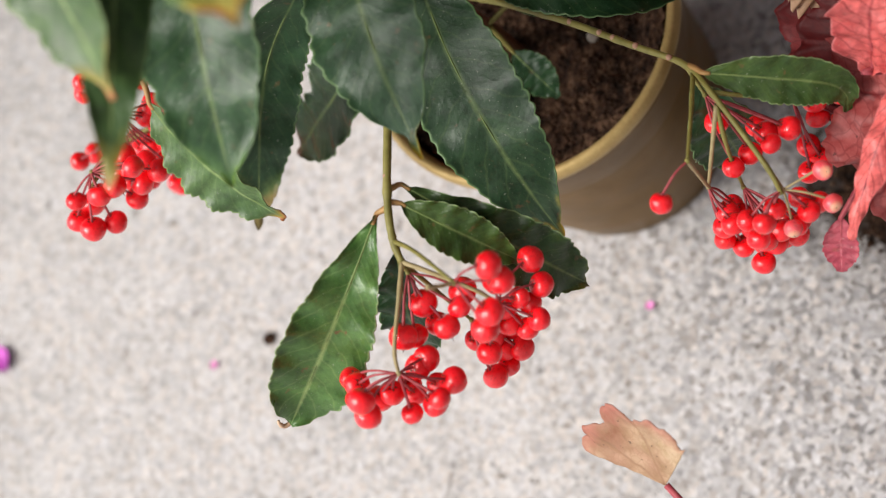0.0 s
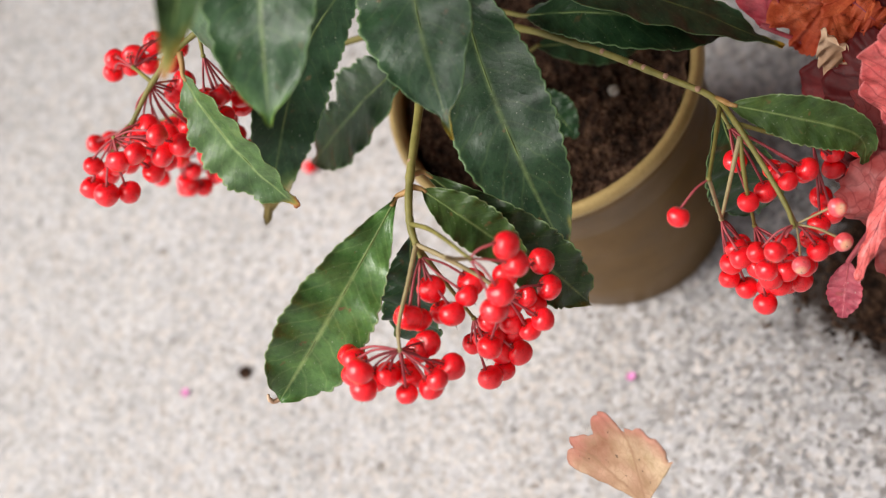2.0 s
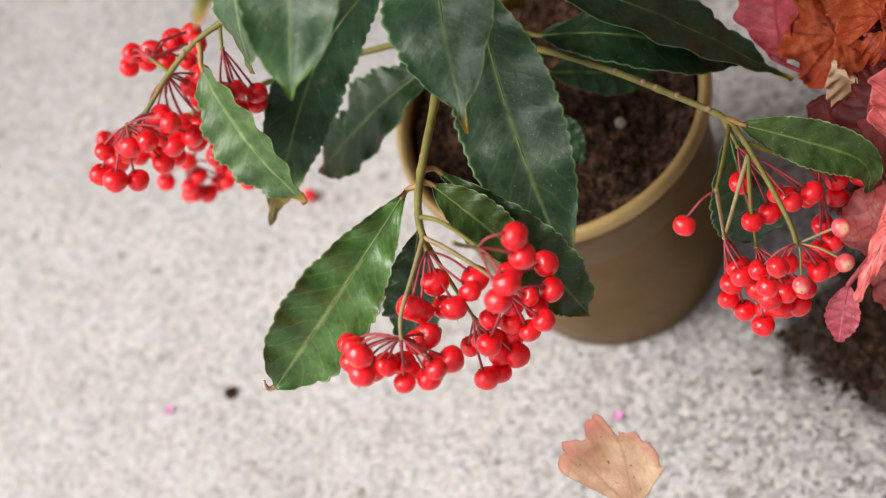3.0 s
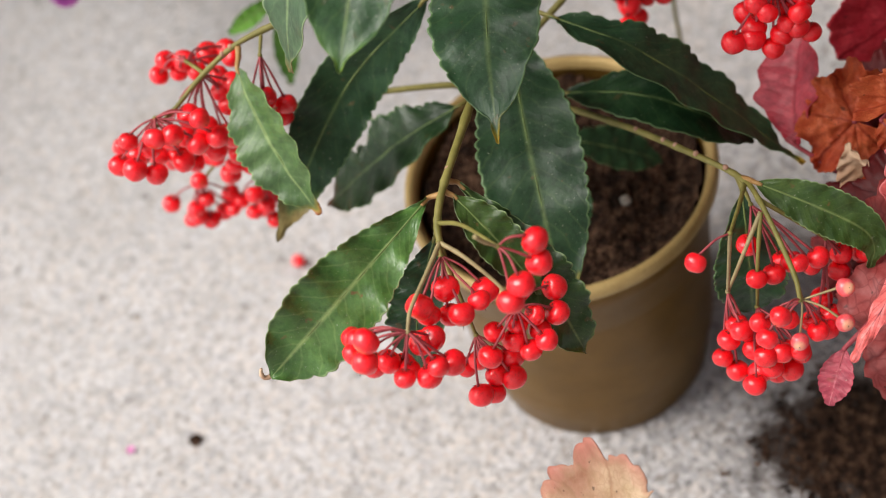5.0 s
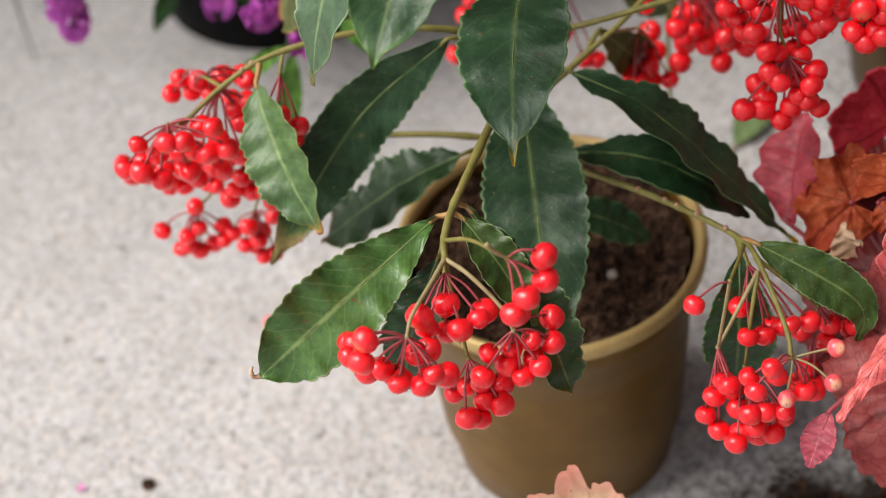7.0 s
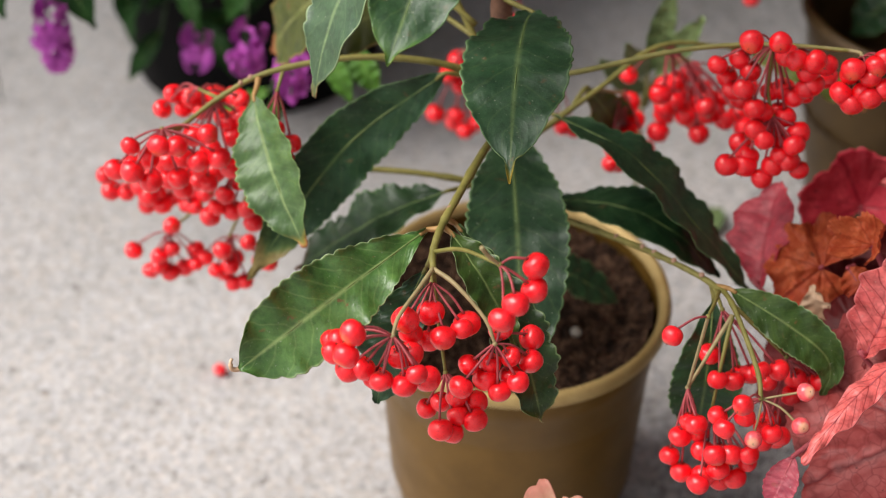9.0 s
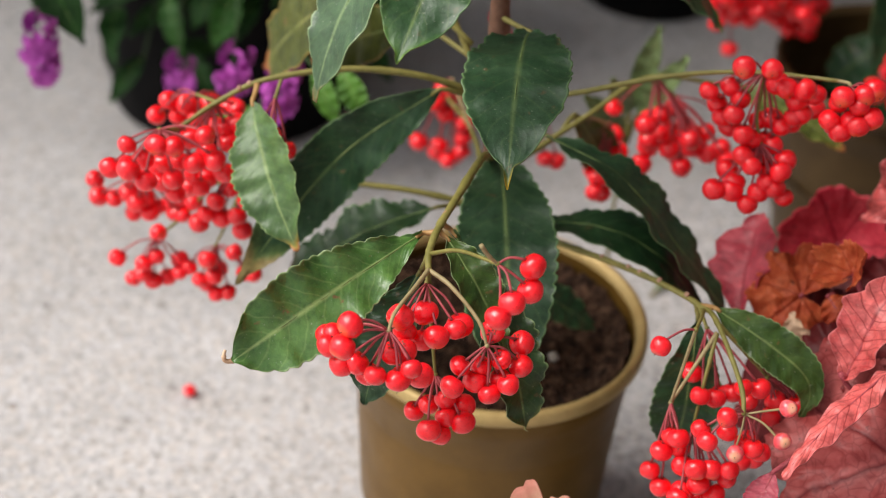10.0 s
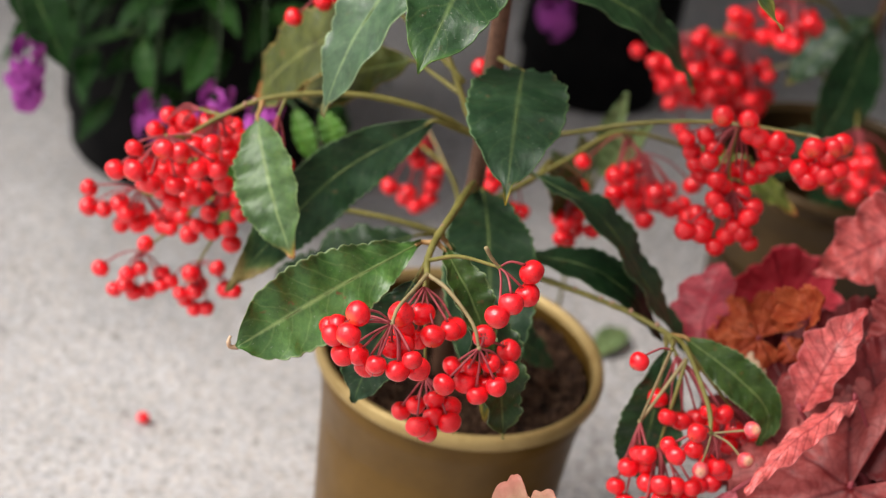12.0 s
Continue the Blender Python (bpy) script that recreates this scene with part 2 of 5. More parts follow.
def palmate_material(name, dark, light, vein, rough=0.5, rim=None):
    """Round lobed leaf: uv holds the blade's own plane, stalk end at (0.5, 0.5)."""
    m, n, l, b = material(name, rough, 0, 0.35)
    uv = coords(n, "UV")
    c = coords(n)
    sep = n.new("ShaderNodeSeparateXYZ")
    l.new(uv, sep.inputs[0])
    x = math_of(n, l, "SUBTRACT", sep.outputs[0], 0.5)
    y = math_of(n, l, "SUBTRACT", sep.outputs[1], 0.5)
    ang = math_of(n, l, "ARCTAN2", y, x)
    rad = math_of(n, l, "SQRT", math_of(n, l, "ADD", math_of(n, l, "MULTIPLY", x, x), math_of(n, l, "MULTIPLY", y, y)))
    turn = math_of(n, l, "MULTIPLY_ADD", ang, 1.05)
    turn.node.inputs[2].default_value = 10.0
    wav = math_of(n, l, "ADD", turn, math_of(n, l, "MULTIPLY", noise_of(n, l, uv, 9, 2), 0.3))
    ray = math_of(n, l, "ABSOLUTE", math_of(n, l, "SUBTRACT", math_of(n, l, "FRACT", wav), 0.5))
    main = math_of(n, l, "SUBTRACT", 1.0, math_of(n, l, "MULTIPLY", math_of(n, l, "MULTIPLY", ray, rad), 60.0), True)
    bent = n.new("ShaderNodeVectorMath")
    bent.operation = "MULTIPLY_ADD"
    warp = n.new("ShaderNodeTexNoise")
    warp.inputs["Scale"].default_value = 7.0
    l.new(uv, warp.inputs["Vector"])
    l.new(warp.outputs["Color"], bent.inputs[0])
    bent.inputs[1].default_value = (0.16, 0.16, 0.0)
    l.new(uv, bent.inputs[2])
    cell = voronoi_of(n, l, bent.outputs[0], 22.0, "DISTANCE_TO_EDGE")
    net = math_of(n, l, "SUBTRACT", 1.0, math_of(n, l, "MULTIPLY", cell, 11.0), True)
    col = ramp(n, l, noise_of(n, l, c, 110, 6, 0.65), [(0.3, dark), (0.68, light)])
    wash = ramp(n, l, noise_of(n, l, c, 35, 3, 0.5), [(0.35, (0.72, 0.52, 0.52)), (0.65, (1.12, 1.25, 1.25))])
    col = mix_of(n, l, 1.0, col, wash, "MULTIPLY")
    col = hue_shift(n, l, col, 0.3)
    col = mix_of(n, l, math_of(n, l, "MULTIPLY", net, 0.40), col, vein)
    col = mix_of(n, l, math_of(n, l, "MULTIPLY", main, 0.85), col, vein)
    if rim:
        out = math_of(n, l, "ADD", rad, math_of(n, l, "MULTIPLY", noise_of(n, l, c, 120, 4), 0.2))
        out = math_of(n, l, "MULTIPLY", math_of(n, l, "SUBTRACT", out, 0.50), 9.0, True)
        col = mix_of(n, l, math_of(n, l, "MULTIPLY", out, 0.7), col, rim)
    sp = ramp(n, l, noise_of(n, l, c, 330, 2), [(0.7, (0, 0, 0)), (0.74, (1, 1, 1))])
    col = mix_of(n, l, math_of(n, l, "MULTIPLY", sp, 0.6), col, (0.03, 0.015, 0.012))
    l.new(col, b.inputs["Base Color"])
    h = math_of(n, l, "SUBTRACT", noise_of(n, l, c, 150, 4), math_of(n, l, "MULTIPLY", main, 0.5))
    bump_of(n, l, b, h, 0.45, 0.0010)
    see = n.new("ShaderNodeBsdfTranslucent")
    l.new(col, see.inputs["Color"])
    both = n.new("ShaderNodeMixShader")
    both.inputs[0].default_value = 0.4
    l.new(b.outputs[0], both.inputs[1])
    l.new(see.outputs[0], both.inputs[2])
    l.new(both.outputs[0], n["Material Output"].inputs["Surface"])
    return m


def blocker_paint():
    m, n, l, b = material("blocker_grey", 0.9, 0, 0.2)
    c = coords(n)
    l.new(ramp(n, l, noise_of(n, l, c, 6, 7, 0.65), [(0.3, (0.10, 0.10, 0.095)), (0.7, (0.17, 0.165, 0.16))]), b.inputs["Base Color"])
    bump_of(n, l, b, noise_of(n, l, c, 120, 4), 0.4, 0.002)
    return m


BLOCKER = blocker_paint()
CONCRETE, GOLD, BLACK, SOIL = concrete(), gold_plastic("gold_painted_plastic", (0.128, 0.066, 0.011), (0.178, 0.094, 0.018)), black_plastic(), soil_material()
# paler gold that stands for the light caught by the rim's lip
GOLD_RIM = gold_plastic("gold_rim_lit", (0.40, 0.27, 0.10), (0.54, 0.39, 0.17))
# the gold plastic darkened, so that the rear pot looks shaded
GOLD_SHADED = gold_plastic("gold_plastic_shaded", (0.050, 0.028, 0.009), (0.085, 0.050, 0.018))
TIP = ((0.42, 0.30, 0.04), (0.36, 0.13, 0.05))
LEAF_DARK = leaf_material("leaf_dark", (0.010, 0.036, 0.013), (0.025, 0.064, 0.024), (0.09, 0.14, 0.05), None, 0.36, spec=0.28, spots=0.3, veins=0.20)
LEAF_PALE_TIP = leaf_material("leaf_dark_pale_end", (0.012, 0.038, 0.015), (0.028, 0.066, 0.027), (0.09, 0.14, 0.05), ((0.12, 0.17, 0.05), (0.20, 0.15, 0.05)), 0.36, spec=0.28, spots=0.3, veins=0.20, tip_from=0.92)
LEAF_HOLE = leaf_material("leaf_dark_brown_end", (0.014, 0.042, 0.014), (0.032, 0.068, 0.026), (0.09, 0.14, 0.05), ((0.09, 0.06, 0.03), (0.15, 0.08, 0.05)), 0.36, spec=0.28, spots=0.8, veins=0.20, tip_from=1.02)
LEAF_TIP = leaf_material("leaf_dark_yellow_tip", (0.017, 0.047, 0.020), (0.038, 0.080, 0.037), (0.11, 0.16, 0.06), ((0.40, 0.30, 0.03), (0.6, 0.36, 0.03)), 0.38, spots=0.4, tip_from=1.06, spec=0.32, veins=0.20)
LEAF_LIME = leaf_material("leaf_dark_lime_tip", (0.016, 0.048, 0.016), (0.036, 0.082, 0.032), (0.12, 0.18, 0.06), ((0.07, 0.15, 0.03), (0.18, 0.28, 0.04)), 0.36, spots=0.2, tip_from=1.04, spec=0.34, veins=0.20)
# paler grey-green than the dark leaves: its sky sheen is in the colour
LEAF_SHEEN = leaf_material("leaf_sheen", (0.030, 0.076, 0.030), (0.062, 0.120, 0.050), (0.18, 0.26, 0.11), ((0.36, 0.32, 0.10), (0.55, 0.24, 0.14)), 0.40, (0.24, 0.32, 0.16), spots=0.1, tip_from=1.10, spec=0.6)
LEAF_MID = leaf_material("leaf_mid", (0.026, 0.080, 0.012), (0.080, 0.160, 0.040), (0.27, 0.36, 0.13), None, 0.30, (0.26, 0.34, 0.16), spots=0.8, spec=0.46, veins=0.20)
LEAF_DEEP = leaf_material("leaf_deep_green", (0.024, 0.054, 0.008), (0.054, 0.092, 0.019), (0.16, 0.21, 0.07), None, 0.36, (0.24, 0.32, 0.14), spots=0.6, spec=0.32, veins=0.10)
LEAF_DEEP_TIP = leaf_material("leaf_deep_green_yellow_tip", (0.018, 0.046, 0.010), (0.042, 0.080, 0.022), (0.14, 0.19, 0.06), ((0.20, 0.24, 0.04), (0.40, 0.30, 0.05)), 0.36, (0.20, 0.28, 0.12), spots=0.4, spec=0.32, veins=0.15, tip_from=1.06)
LEAF_PALE = leaf_material("leaf_pale", (0.042, 0.095, 0.025), (0.085, 0.150, 0.045), (0.24, 0.32, 0.12), TIP, 0.42, (0.20, 0.28, 0.10), spots=0.2, tip_from=1.03, spec=0.45)
LEAF_OLD = leaf_material("leaf_olive_old", (0.05, 0.065, 0.010), (0.10, 0.115, 0.02), (0.22, 0.23, 0.07), ((0.35, 0.2, 0.04), (0.28, 0.09, 0.03)), 0.45, (0.3, 0.2, 0.05), spots=0.5)
BERRY = berry_material("berry_red", (0.88, 0.003, 0.013), (0.99, 0.015, 0.026), (0.92, 0.16, 0.05), 0.0029, 0.7)
BERRY_PALE = berry_material("berry_unripe", (0.80, 0.05, 0.08), (0.86, 0.17, 0.18), (0.95, 0.66, 0.40), 0.0021, 1.0)
CALYX = stem_material("calyx_brown", (0.06, 0.02, 0.012), (0.16, 0.06, 0.03))
STEM = stem_material("stem_green", (0.145, 0.130, 0.028), (0.25, 0.215, 0.058), 160)
RIB = stem_material("midrib_pale", (0.10, 0.15, 0.04), (0.18, 0.24, 0.075))
STEM_TAN = stem_material("stalk_tan", (0.25, 0.19, 0.09), (0.38, 0.30, 0.15))
SCAR = stem_material("leaf_scar_pink", (0.30, 0.16, 0.10), (0.48, 0.28, 0.20), 500)
TRUNK = stem_material("stem_bark", (0.10, 0.045, 0.025), (0.2, 0.1, 0.06))
PEDICEL = stem_material("pedicel_red", (0.26, 0.030, 0.045), (0.44, 0.085, 0.09))
SOFT_STEM = stem_material("soft_green_stem", (0.015, 0.035, 0.008), (0.03, 0.06, 0.015))
PETIOLE = stem_material("petiole_orange", (0.3, 0.16, 0.05), (0.42, 0.24, 0.09))
HEU_PINK = palmate_material("coral_leaf_pink", (0.44, 0.055, 0.052), (0.66, 0.17, 0.16), (0.16, 0.003, 0.007), 0.42)
HEU_RED = palmate_material("coral_leaf_red", (0.54, 0.018, 0.045), (0.76, 0.10, 0.13), (0.34, 0.010, 0.026), 0.42)
HEU_ORANGE = palmate_material("coral_leaf_orange", (0.58, 0.080, 0.030), (0.82, 0.23, 0.085), (0.42, 0.050, 0.020), 0.5)
HEU_WINE = palmate_material("coral_leaf_wine", (0.15, 0.012, 0.015), (0.26, 0.03, 0.03), (0.09, 0.008, 0.01))
HEU_TAN = palmate_material("coral_leaf_faded", (0.46, 0.29, 0.16), (0.70, 0.48, 0.33), (0.42, 0.24, 0.14), 0.5, (0.62, 0.24, 0.19))
PETAL = stem_material("petal_purple", (0.24, 0.010, 0.24), (0.66, 0.13, 0.58), 130)
PINK = stem_material("petal_pink", (0.7, 0.2, 0.5), (0.8, 0.35, 0.62), 200)
PEBBLE = stem_material("pebble_white", (0.12, 0.09, 0.07), (0.44, 0.40, 0.35), 420)
WEED = leaf_material("soft_green_leaf", (0.006, 0.026, 0.005), (0.016, 0.060, 0.010), (0.05, 0.12, 0.03), None, 0.6, (0.03, 0.08, 0.02), spec=0.15)
WEED_LIGHT = leaf_material("soft_green_leaf_light", (0.018, 0.075, 0.010), (0.035, 0.120, 0.016), (0.08, 0.18, 0.05), None, 0.55, (0.05, 0.12, 0.03), spec=0.2)
WEED_BRIGHT = leaf_material("soft_green_leaf_fresh", (0.045, 0.130, 0.012), (0.090, 0.210, 0.028), (0.16, 0.3, 0.08), None, 0.5, (0.10, 0.2, 0.05), spec=0.25)
FALLEN = leaf_material("fallen_pale_leaf", (0.12, 0.17, 0.06), (0.18, 0.25, 0.10), (0.3, 0.4, 0.2), None, 0.6)
FLECK = stem_material("leaf_fleck", (0.45, 0.13, 0.03), (0.60, 0.22, 0.06))
DRY = stem_material("dry_leaf", (0.46, 0.26, 0.15), (0.70, 0.50, 0.34), 120)


# ---- mesh helpers ----
def part(name, bm, mat, parent=None, label="", smooth=True):
    me = bpy.data.meshes.new(name)
    bm.to_mesh(me)
    bm.free()
    for x in (mat if isinstance(mat, (list, tuple)) else [mat]):
        me.materials.append(x)
    if smooth:
        me.polygons.foreach_set("use_smooth", [True] * len(me.polygons))
    ob = new(name, me)
    ob.parent = parent
    if label:
        tagged(ob, label)
    return ob


def thing(name, label, category, at=(0, 0, 0), group=""):
    ob = new(name)
    ob.location = at
    ob.empty_display_size = 0.02
    return tagged(ob, label, category, group)


def smooth_path(points, per=6):
    """A rounded line through the points."""
    p = [Vector(q) for q in points]
    if len(p) < 3:
        return [p[0].lerp(p[-1], k / per) for k in range(per + 1)]
    p = [2 * p[0] - p[1], *p, 2 * p[-1] - p[-2]]
    out = []
    for a, b, c, d in zip(p, p[1:], p[2:], p[3:]):
        for k in range(per):
            t = k / per
            out.append(0.5 * (2 * b + (c - a) * t + (2 * a - 5 * b + 4 * c - d) * t * t + (3 * b - a - 3 * c + d) * t ** 3))
    return out + [p[-2]]


def tube(bm, points, r0, r1, sides=8, per=6, knots=0.0):
    line = smooth_path(points, per)
    rings, n = [], len(line)
    ref = Vector((0.31, 0.2, 0.93)).normalized()
    for k, q in enumerate(line):
        way = (line[min(k + 1, n - 1)] - line[max(k - 1, 0)]).normalized()
        a = way.cross(ref)
        a = (a if a.length > 0.1 else way.cross(Vector((1, 0, 0)))).normalized()
        b = way.cross(a)
        r = r0 + (r1 - r0) * k / (n - 1)
        r *= 1 + knots * (0.5 * noise.noise(q * 220) + (0.7 if k % 9 == 4 else 0))
        rings.append([bm.verts.new(q + r * (a * math.cos(s) + b * math.sin(s))) for s in (2 * math.pi * j / sides for j in range(sides))])
    for lo, hi in zip(rings, rings[1:]):
        for j in range(sides):
            bm.faces.new((lo[j], lo[(j + 1) % sides], hi[(j + 1) % sides], hi[j]))
    bm.faces.new(rings[0][::-1])
    bm.faces.new(rings[-1])


def lathe(bm, profile, sides=96):
    rings = [[bm.verts.new((r * math.cos(2 * math.pi * j / sides), r * math.sin(2 * math.pi * j / sides), z)) for j in range(sides)] for r, z in profile]
    for lo, hi in zip(rings, rings[1:]):
        for j in range(sides):
            bm.faces.new((lo[j], lo[(j + 1) % sides], hi[(j + 1) % sides], hi[j]))
    return rings


def shell(bm, grid, uvs, thick, normals):
    """A thin closed sheet from a grid of places, with uv."""
    layer = bm.loops.layers.uv.new("UVMap")
    rows, cols = len(grid), len(grid[0])
    top = [[bm.verts.new(grid[i][j]) for j in range(cols)] for i in range(rows)]
    low = [[bm.verts.new(grid[i][j] - normals[i] * thick) for j in range(cols)] for i in range(rows)]
    where = {}
    for i in range(rows):
        for j in range(cols):
            where[top[i][j]] = where[low[i][j]] = uvs[i][j]

    def face(*vs):
        f = bm.faces.new(vs)
        for lp in f.loops:
            lp[layer].uv = where[lp.vert]

    for i in range(rows - 1):
        for j in range(cols - 1):
            face(top[i][j], top[i][j + 1], top[i + 1][j + 1], top[i + 1][j])
            face(low[i][j], low[i + 1][j], low[i + 1][j + 1], low[i][j + 1])
        face(top[i][0], top[i + 1][0], low[i + 1][0], low[i][0])
        face(top[i][-1], low[i][-1], low[i + 1][-1], top[i + 1][-1])
    for j in range(cols - 1):
        face(top[0][j], low[0][j], low[0][j + 1], top[0][j + 1])
        face(top[-1][j], top[-1][j + 1], low[-1][j + 1], low[-1][j])


def leaf(parent, base, tip, width, up, mat, arch=0.01, fold=0.25, wave=0.0012, teeth=17, stalk=None, curl=0.0, belly=0.5, twist=0.0, label="", seed=0, bites=(), sway=0.0, stalk_mat=None, lobing=0.0, crumple=0.0, rib_mat=None, tooth_size=0.085, via=(), drip=0.03, taper=1.6, foot=1.8):
    """A leathery leaf from base to tip: up is the way its face looks, arch lifts its middle, fold raises both halves.
    via: places that its midrib passes on the way; drip: the share of its length that is a narrow drip tip."""
    rng = random.Random(seed + int(1e5 * abs(base[0] + 3 * tip[1] + 7 * tip[2])))
    b, t, up = Vector(base), Vector(tip), Vector(up).normalized()
    length = (t - b).length
    d = (t - b).normalized()
    up = (up - d * up.dot(d)).normalized()
    side = d.cross(up).normalized()
    rows, half = 72, 7
    across = (0, 0.16, 0.34, 0.54, 0.74, 0.90, 0.965, 1.0)
    a_, b_ = belly * foot, (1 - belly) * taper
    peak = (a_ / (a_ + b_)) ** a_ * (b_ / (a_ + b_)) ** b_
    ph = [rng.uniform(0, 6.3) for _ in range(4)]
    grid, uvs, nrm = [], [], []
    if via:
        line = smooth_path([b, *via, t], 24)
        reach = [0.0]
        for p, q in zip(line, line[1:]):
            reach.append(reach[-1] + (q - p).length)
        at = np.interp(np.linspace(0, reach[-1], rows + 1), reach, np.arange(len(line)))
        line = [line[int(k)].lerp(line[min(int(k) + 1, len(line) - 1)], k - int(k)) for k in at]
    up0 = up
    for i in range(rows + 1):
        s = i / rows
        if via:
            way = (line[min(i + 2, rows)] - line[max(i - 2, 0)]).normalized()
            up = (up0 - way * up0.dot(way)).normalized()
            side = way.cross(up)
            spine = line[i] + up * (arch * 4 * s * (1 - s))
        else:
            spine = b + d * (length * s) + up * (arch * 4 * s * (1 - s) - curl * max(0, s - 0.75) ** 2 * 16 * length) + side * (sway * math.sin(math.pi * s))
        sw = min(1.0, s / (1 - drip))
        w = max(0.5 * width * (sw ** a_ * (1 - sw) ** b_) / peak, 0.0018 * min(1.0, (1 - s) / drip) ** 0.5 * (s > 0.8), 0.0004)
        w *= 1 + lobing * math.sin(2 * math.pi * 3.3 * s + ph[3])
        w = max(w, 0.0006 * (1 - s))
        ang = twist * (s - 0.3)
        sd = side * math.cos(ang) + up * math.sin(ang)
        un = up * math.cos(ang) - side * math.sin(ang)
        row, urow = [], []
        for j in range(-half, half + 1):
            v = math.copysign(across[abs(j)], j)
            vv = math.copysign(abs(v) ** 0.9, v)
            beat = teeth * s + ph[0] + 0.35 * math.sin(5 * s + ph[1]) + (0.5 if v > 0 else 0)
            tooth = abs(math.sin(math.pi * beat)) ** 0.7 if abs(v) > 0.93 else 0.5
            ww = w * (1 + tooth_size * (tooth - 0.5) * (abs(v) > 0.93))
            for at, sgn, deep in bites:
                if sgn * v > 0.2:
                    ww *= 1 - deep * math.exp(-((s - at) / 0.035) ** 2)
            lift = fold * w * (0.5 * vv * vv + 0.5 * abs(vv))
            rip = wave * math.sin(2 * math.pi * (5.5 * s) + ph[1 if v < 0 else 2]) * abs(v) ** 1.5
            rip += 0.9 * wave * (tooth - 0.5) * (abs(v) > 0.93)
            rip += 0.0007 * noise.noise(Vector((9 * s, 3 * v, ph[2]))) * min(1, w * 120) + 0.00018 * math.sin(22 * math.pi * s - 5 * abs(v)) * math.sin(math.pi * abs(v)) * min(1, w * 120)
            q = spine + sd * (ww * vv) + un * (lift + rip)
            if crumple:
                q += un * (crumple * (noise.noise(q * 60) + 0.5 * noise.noise(q * 160)))
            row.append(q)
            urow.append((s, 0.5 + 0.5 * v))
        grid.append(row)
        uvs.append(urow)
        nrm.append(un)
    bm = bmesh.new()
    shell(bm, grid, uvs, 0.00035, nrm)
    blade = part("leaf", bm, mat, parent, label)
    bm = bmesh.new()
    tube(bm, [grid[i][half] - nrm[i] * 0.0002 for i in range(0, rows - 2, 8)], 0.00045, 0.00012, 6, 3)
    part("midrib", bm, rib_mat or RIB, blade, "wine-red midrib" if rib_mat and rib_mat is not DRY else "dry brown midrib" if rib_mat else "pale green midrib")
    if stalk:
        bm = bmesh.new()
        q = Vector(stalk)
        tube(bm, [q, q.lerp(b, 0.5) - up * 0.0006, b - up * 0.0002, grid[3][half] - nrm[3] * 0.0002], 0.0013, 0.0007, 7, 4)
        part("leaf_stalk", bm, stalk_mat or STEM, blade, "short leaf stalk")
    return blade


def berry_mesh(name, radius, mat, seed):
    rng = random.Random(seed)
    bm = bmesh.new()
    bmesh.ops.create_uvsphere(bm, u_segments=18, v_segments=12, radius=radius)
    off = Vector((rng.random(), rng.random(), rng.random())) * 50
    for v in bm.verts:
        q = v.co / radius
        dip = 0.26 * math.exp(-((1 - q.z) / 0.09)) + 0.05 * math.exp(-((1 + q.z) / 0.05))
        v.co *= 1 - dip + 0.09 * noise.noise(q * 1.1 + off)
        v.co.z *= 0.93
    for f in bm.faces:
        f.material_index = 0
    # withered calyx at the stalk and a short style at the far end
    for k in range(5):
        a = 2 * math.pi * k / 5
        p = [bm.verts.new((radius * 0.22 * math.cos(a + e), radius * 0.22 * math.sin(a + e), radius * h)) for e, h in ((-0.5, 0.84), (0.5, 0.84))]
        p.append(bm.verts.new((radius * 0.42 * math.cos(a), radius * 0.42 * math.sin(a), radius * 0.9)))
        bm.faces.new(p).material_index = 1
    s = [bm.verts.new((0.00022 * math.cos(2.09 * k), 0.00022 * math.sin(2.09 * k), -radius * 0.86)) for k in range(3)]
    e = bm.verts.new((rng.uniform(-0.0006, 0.0006), 0, -radius * 0.93 - rng.uniform(0.0003, 0.0016)))
    for k in range(3):
        bm.faces.new((s[k], s[(k + 1) % 3], e)).material_index = 1
    me = bpy.data.meshes.new(name)
    bm.to_mesh(me)
    bm.free()
    me.materials.append(mat)
    me.materials.append(CALYX)
    me.polygons.foreach_set("use_smooth", [True] * len(me.polygons))
    return me


BERRIES = [berry_mesh("berry", r, BERRY, k) for k, r in enumerate((0.0036, 0.0039, 0.0042, 0.0045))]
PALE = [berry_mesh("berry", 0.0033, BERRY_PALE, 9)]


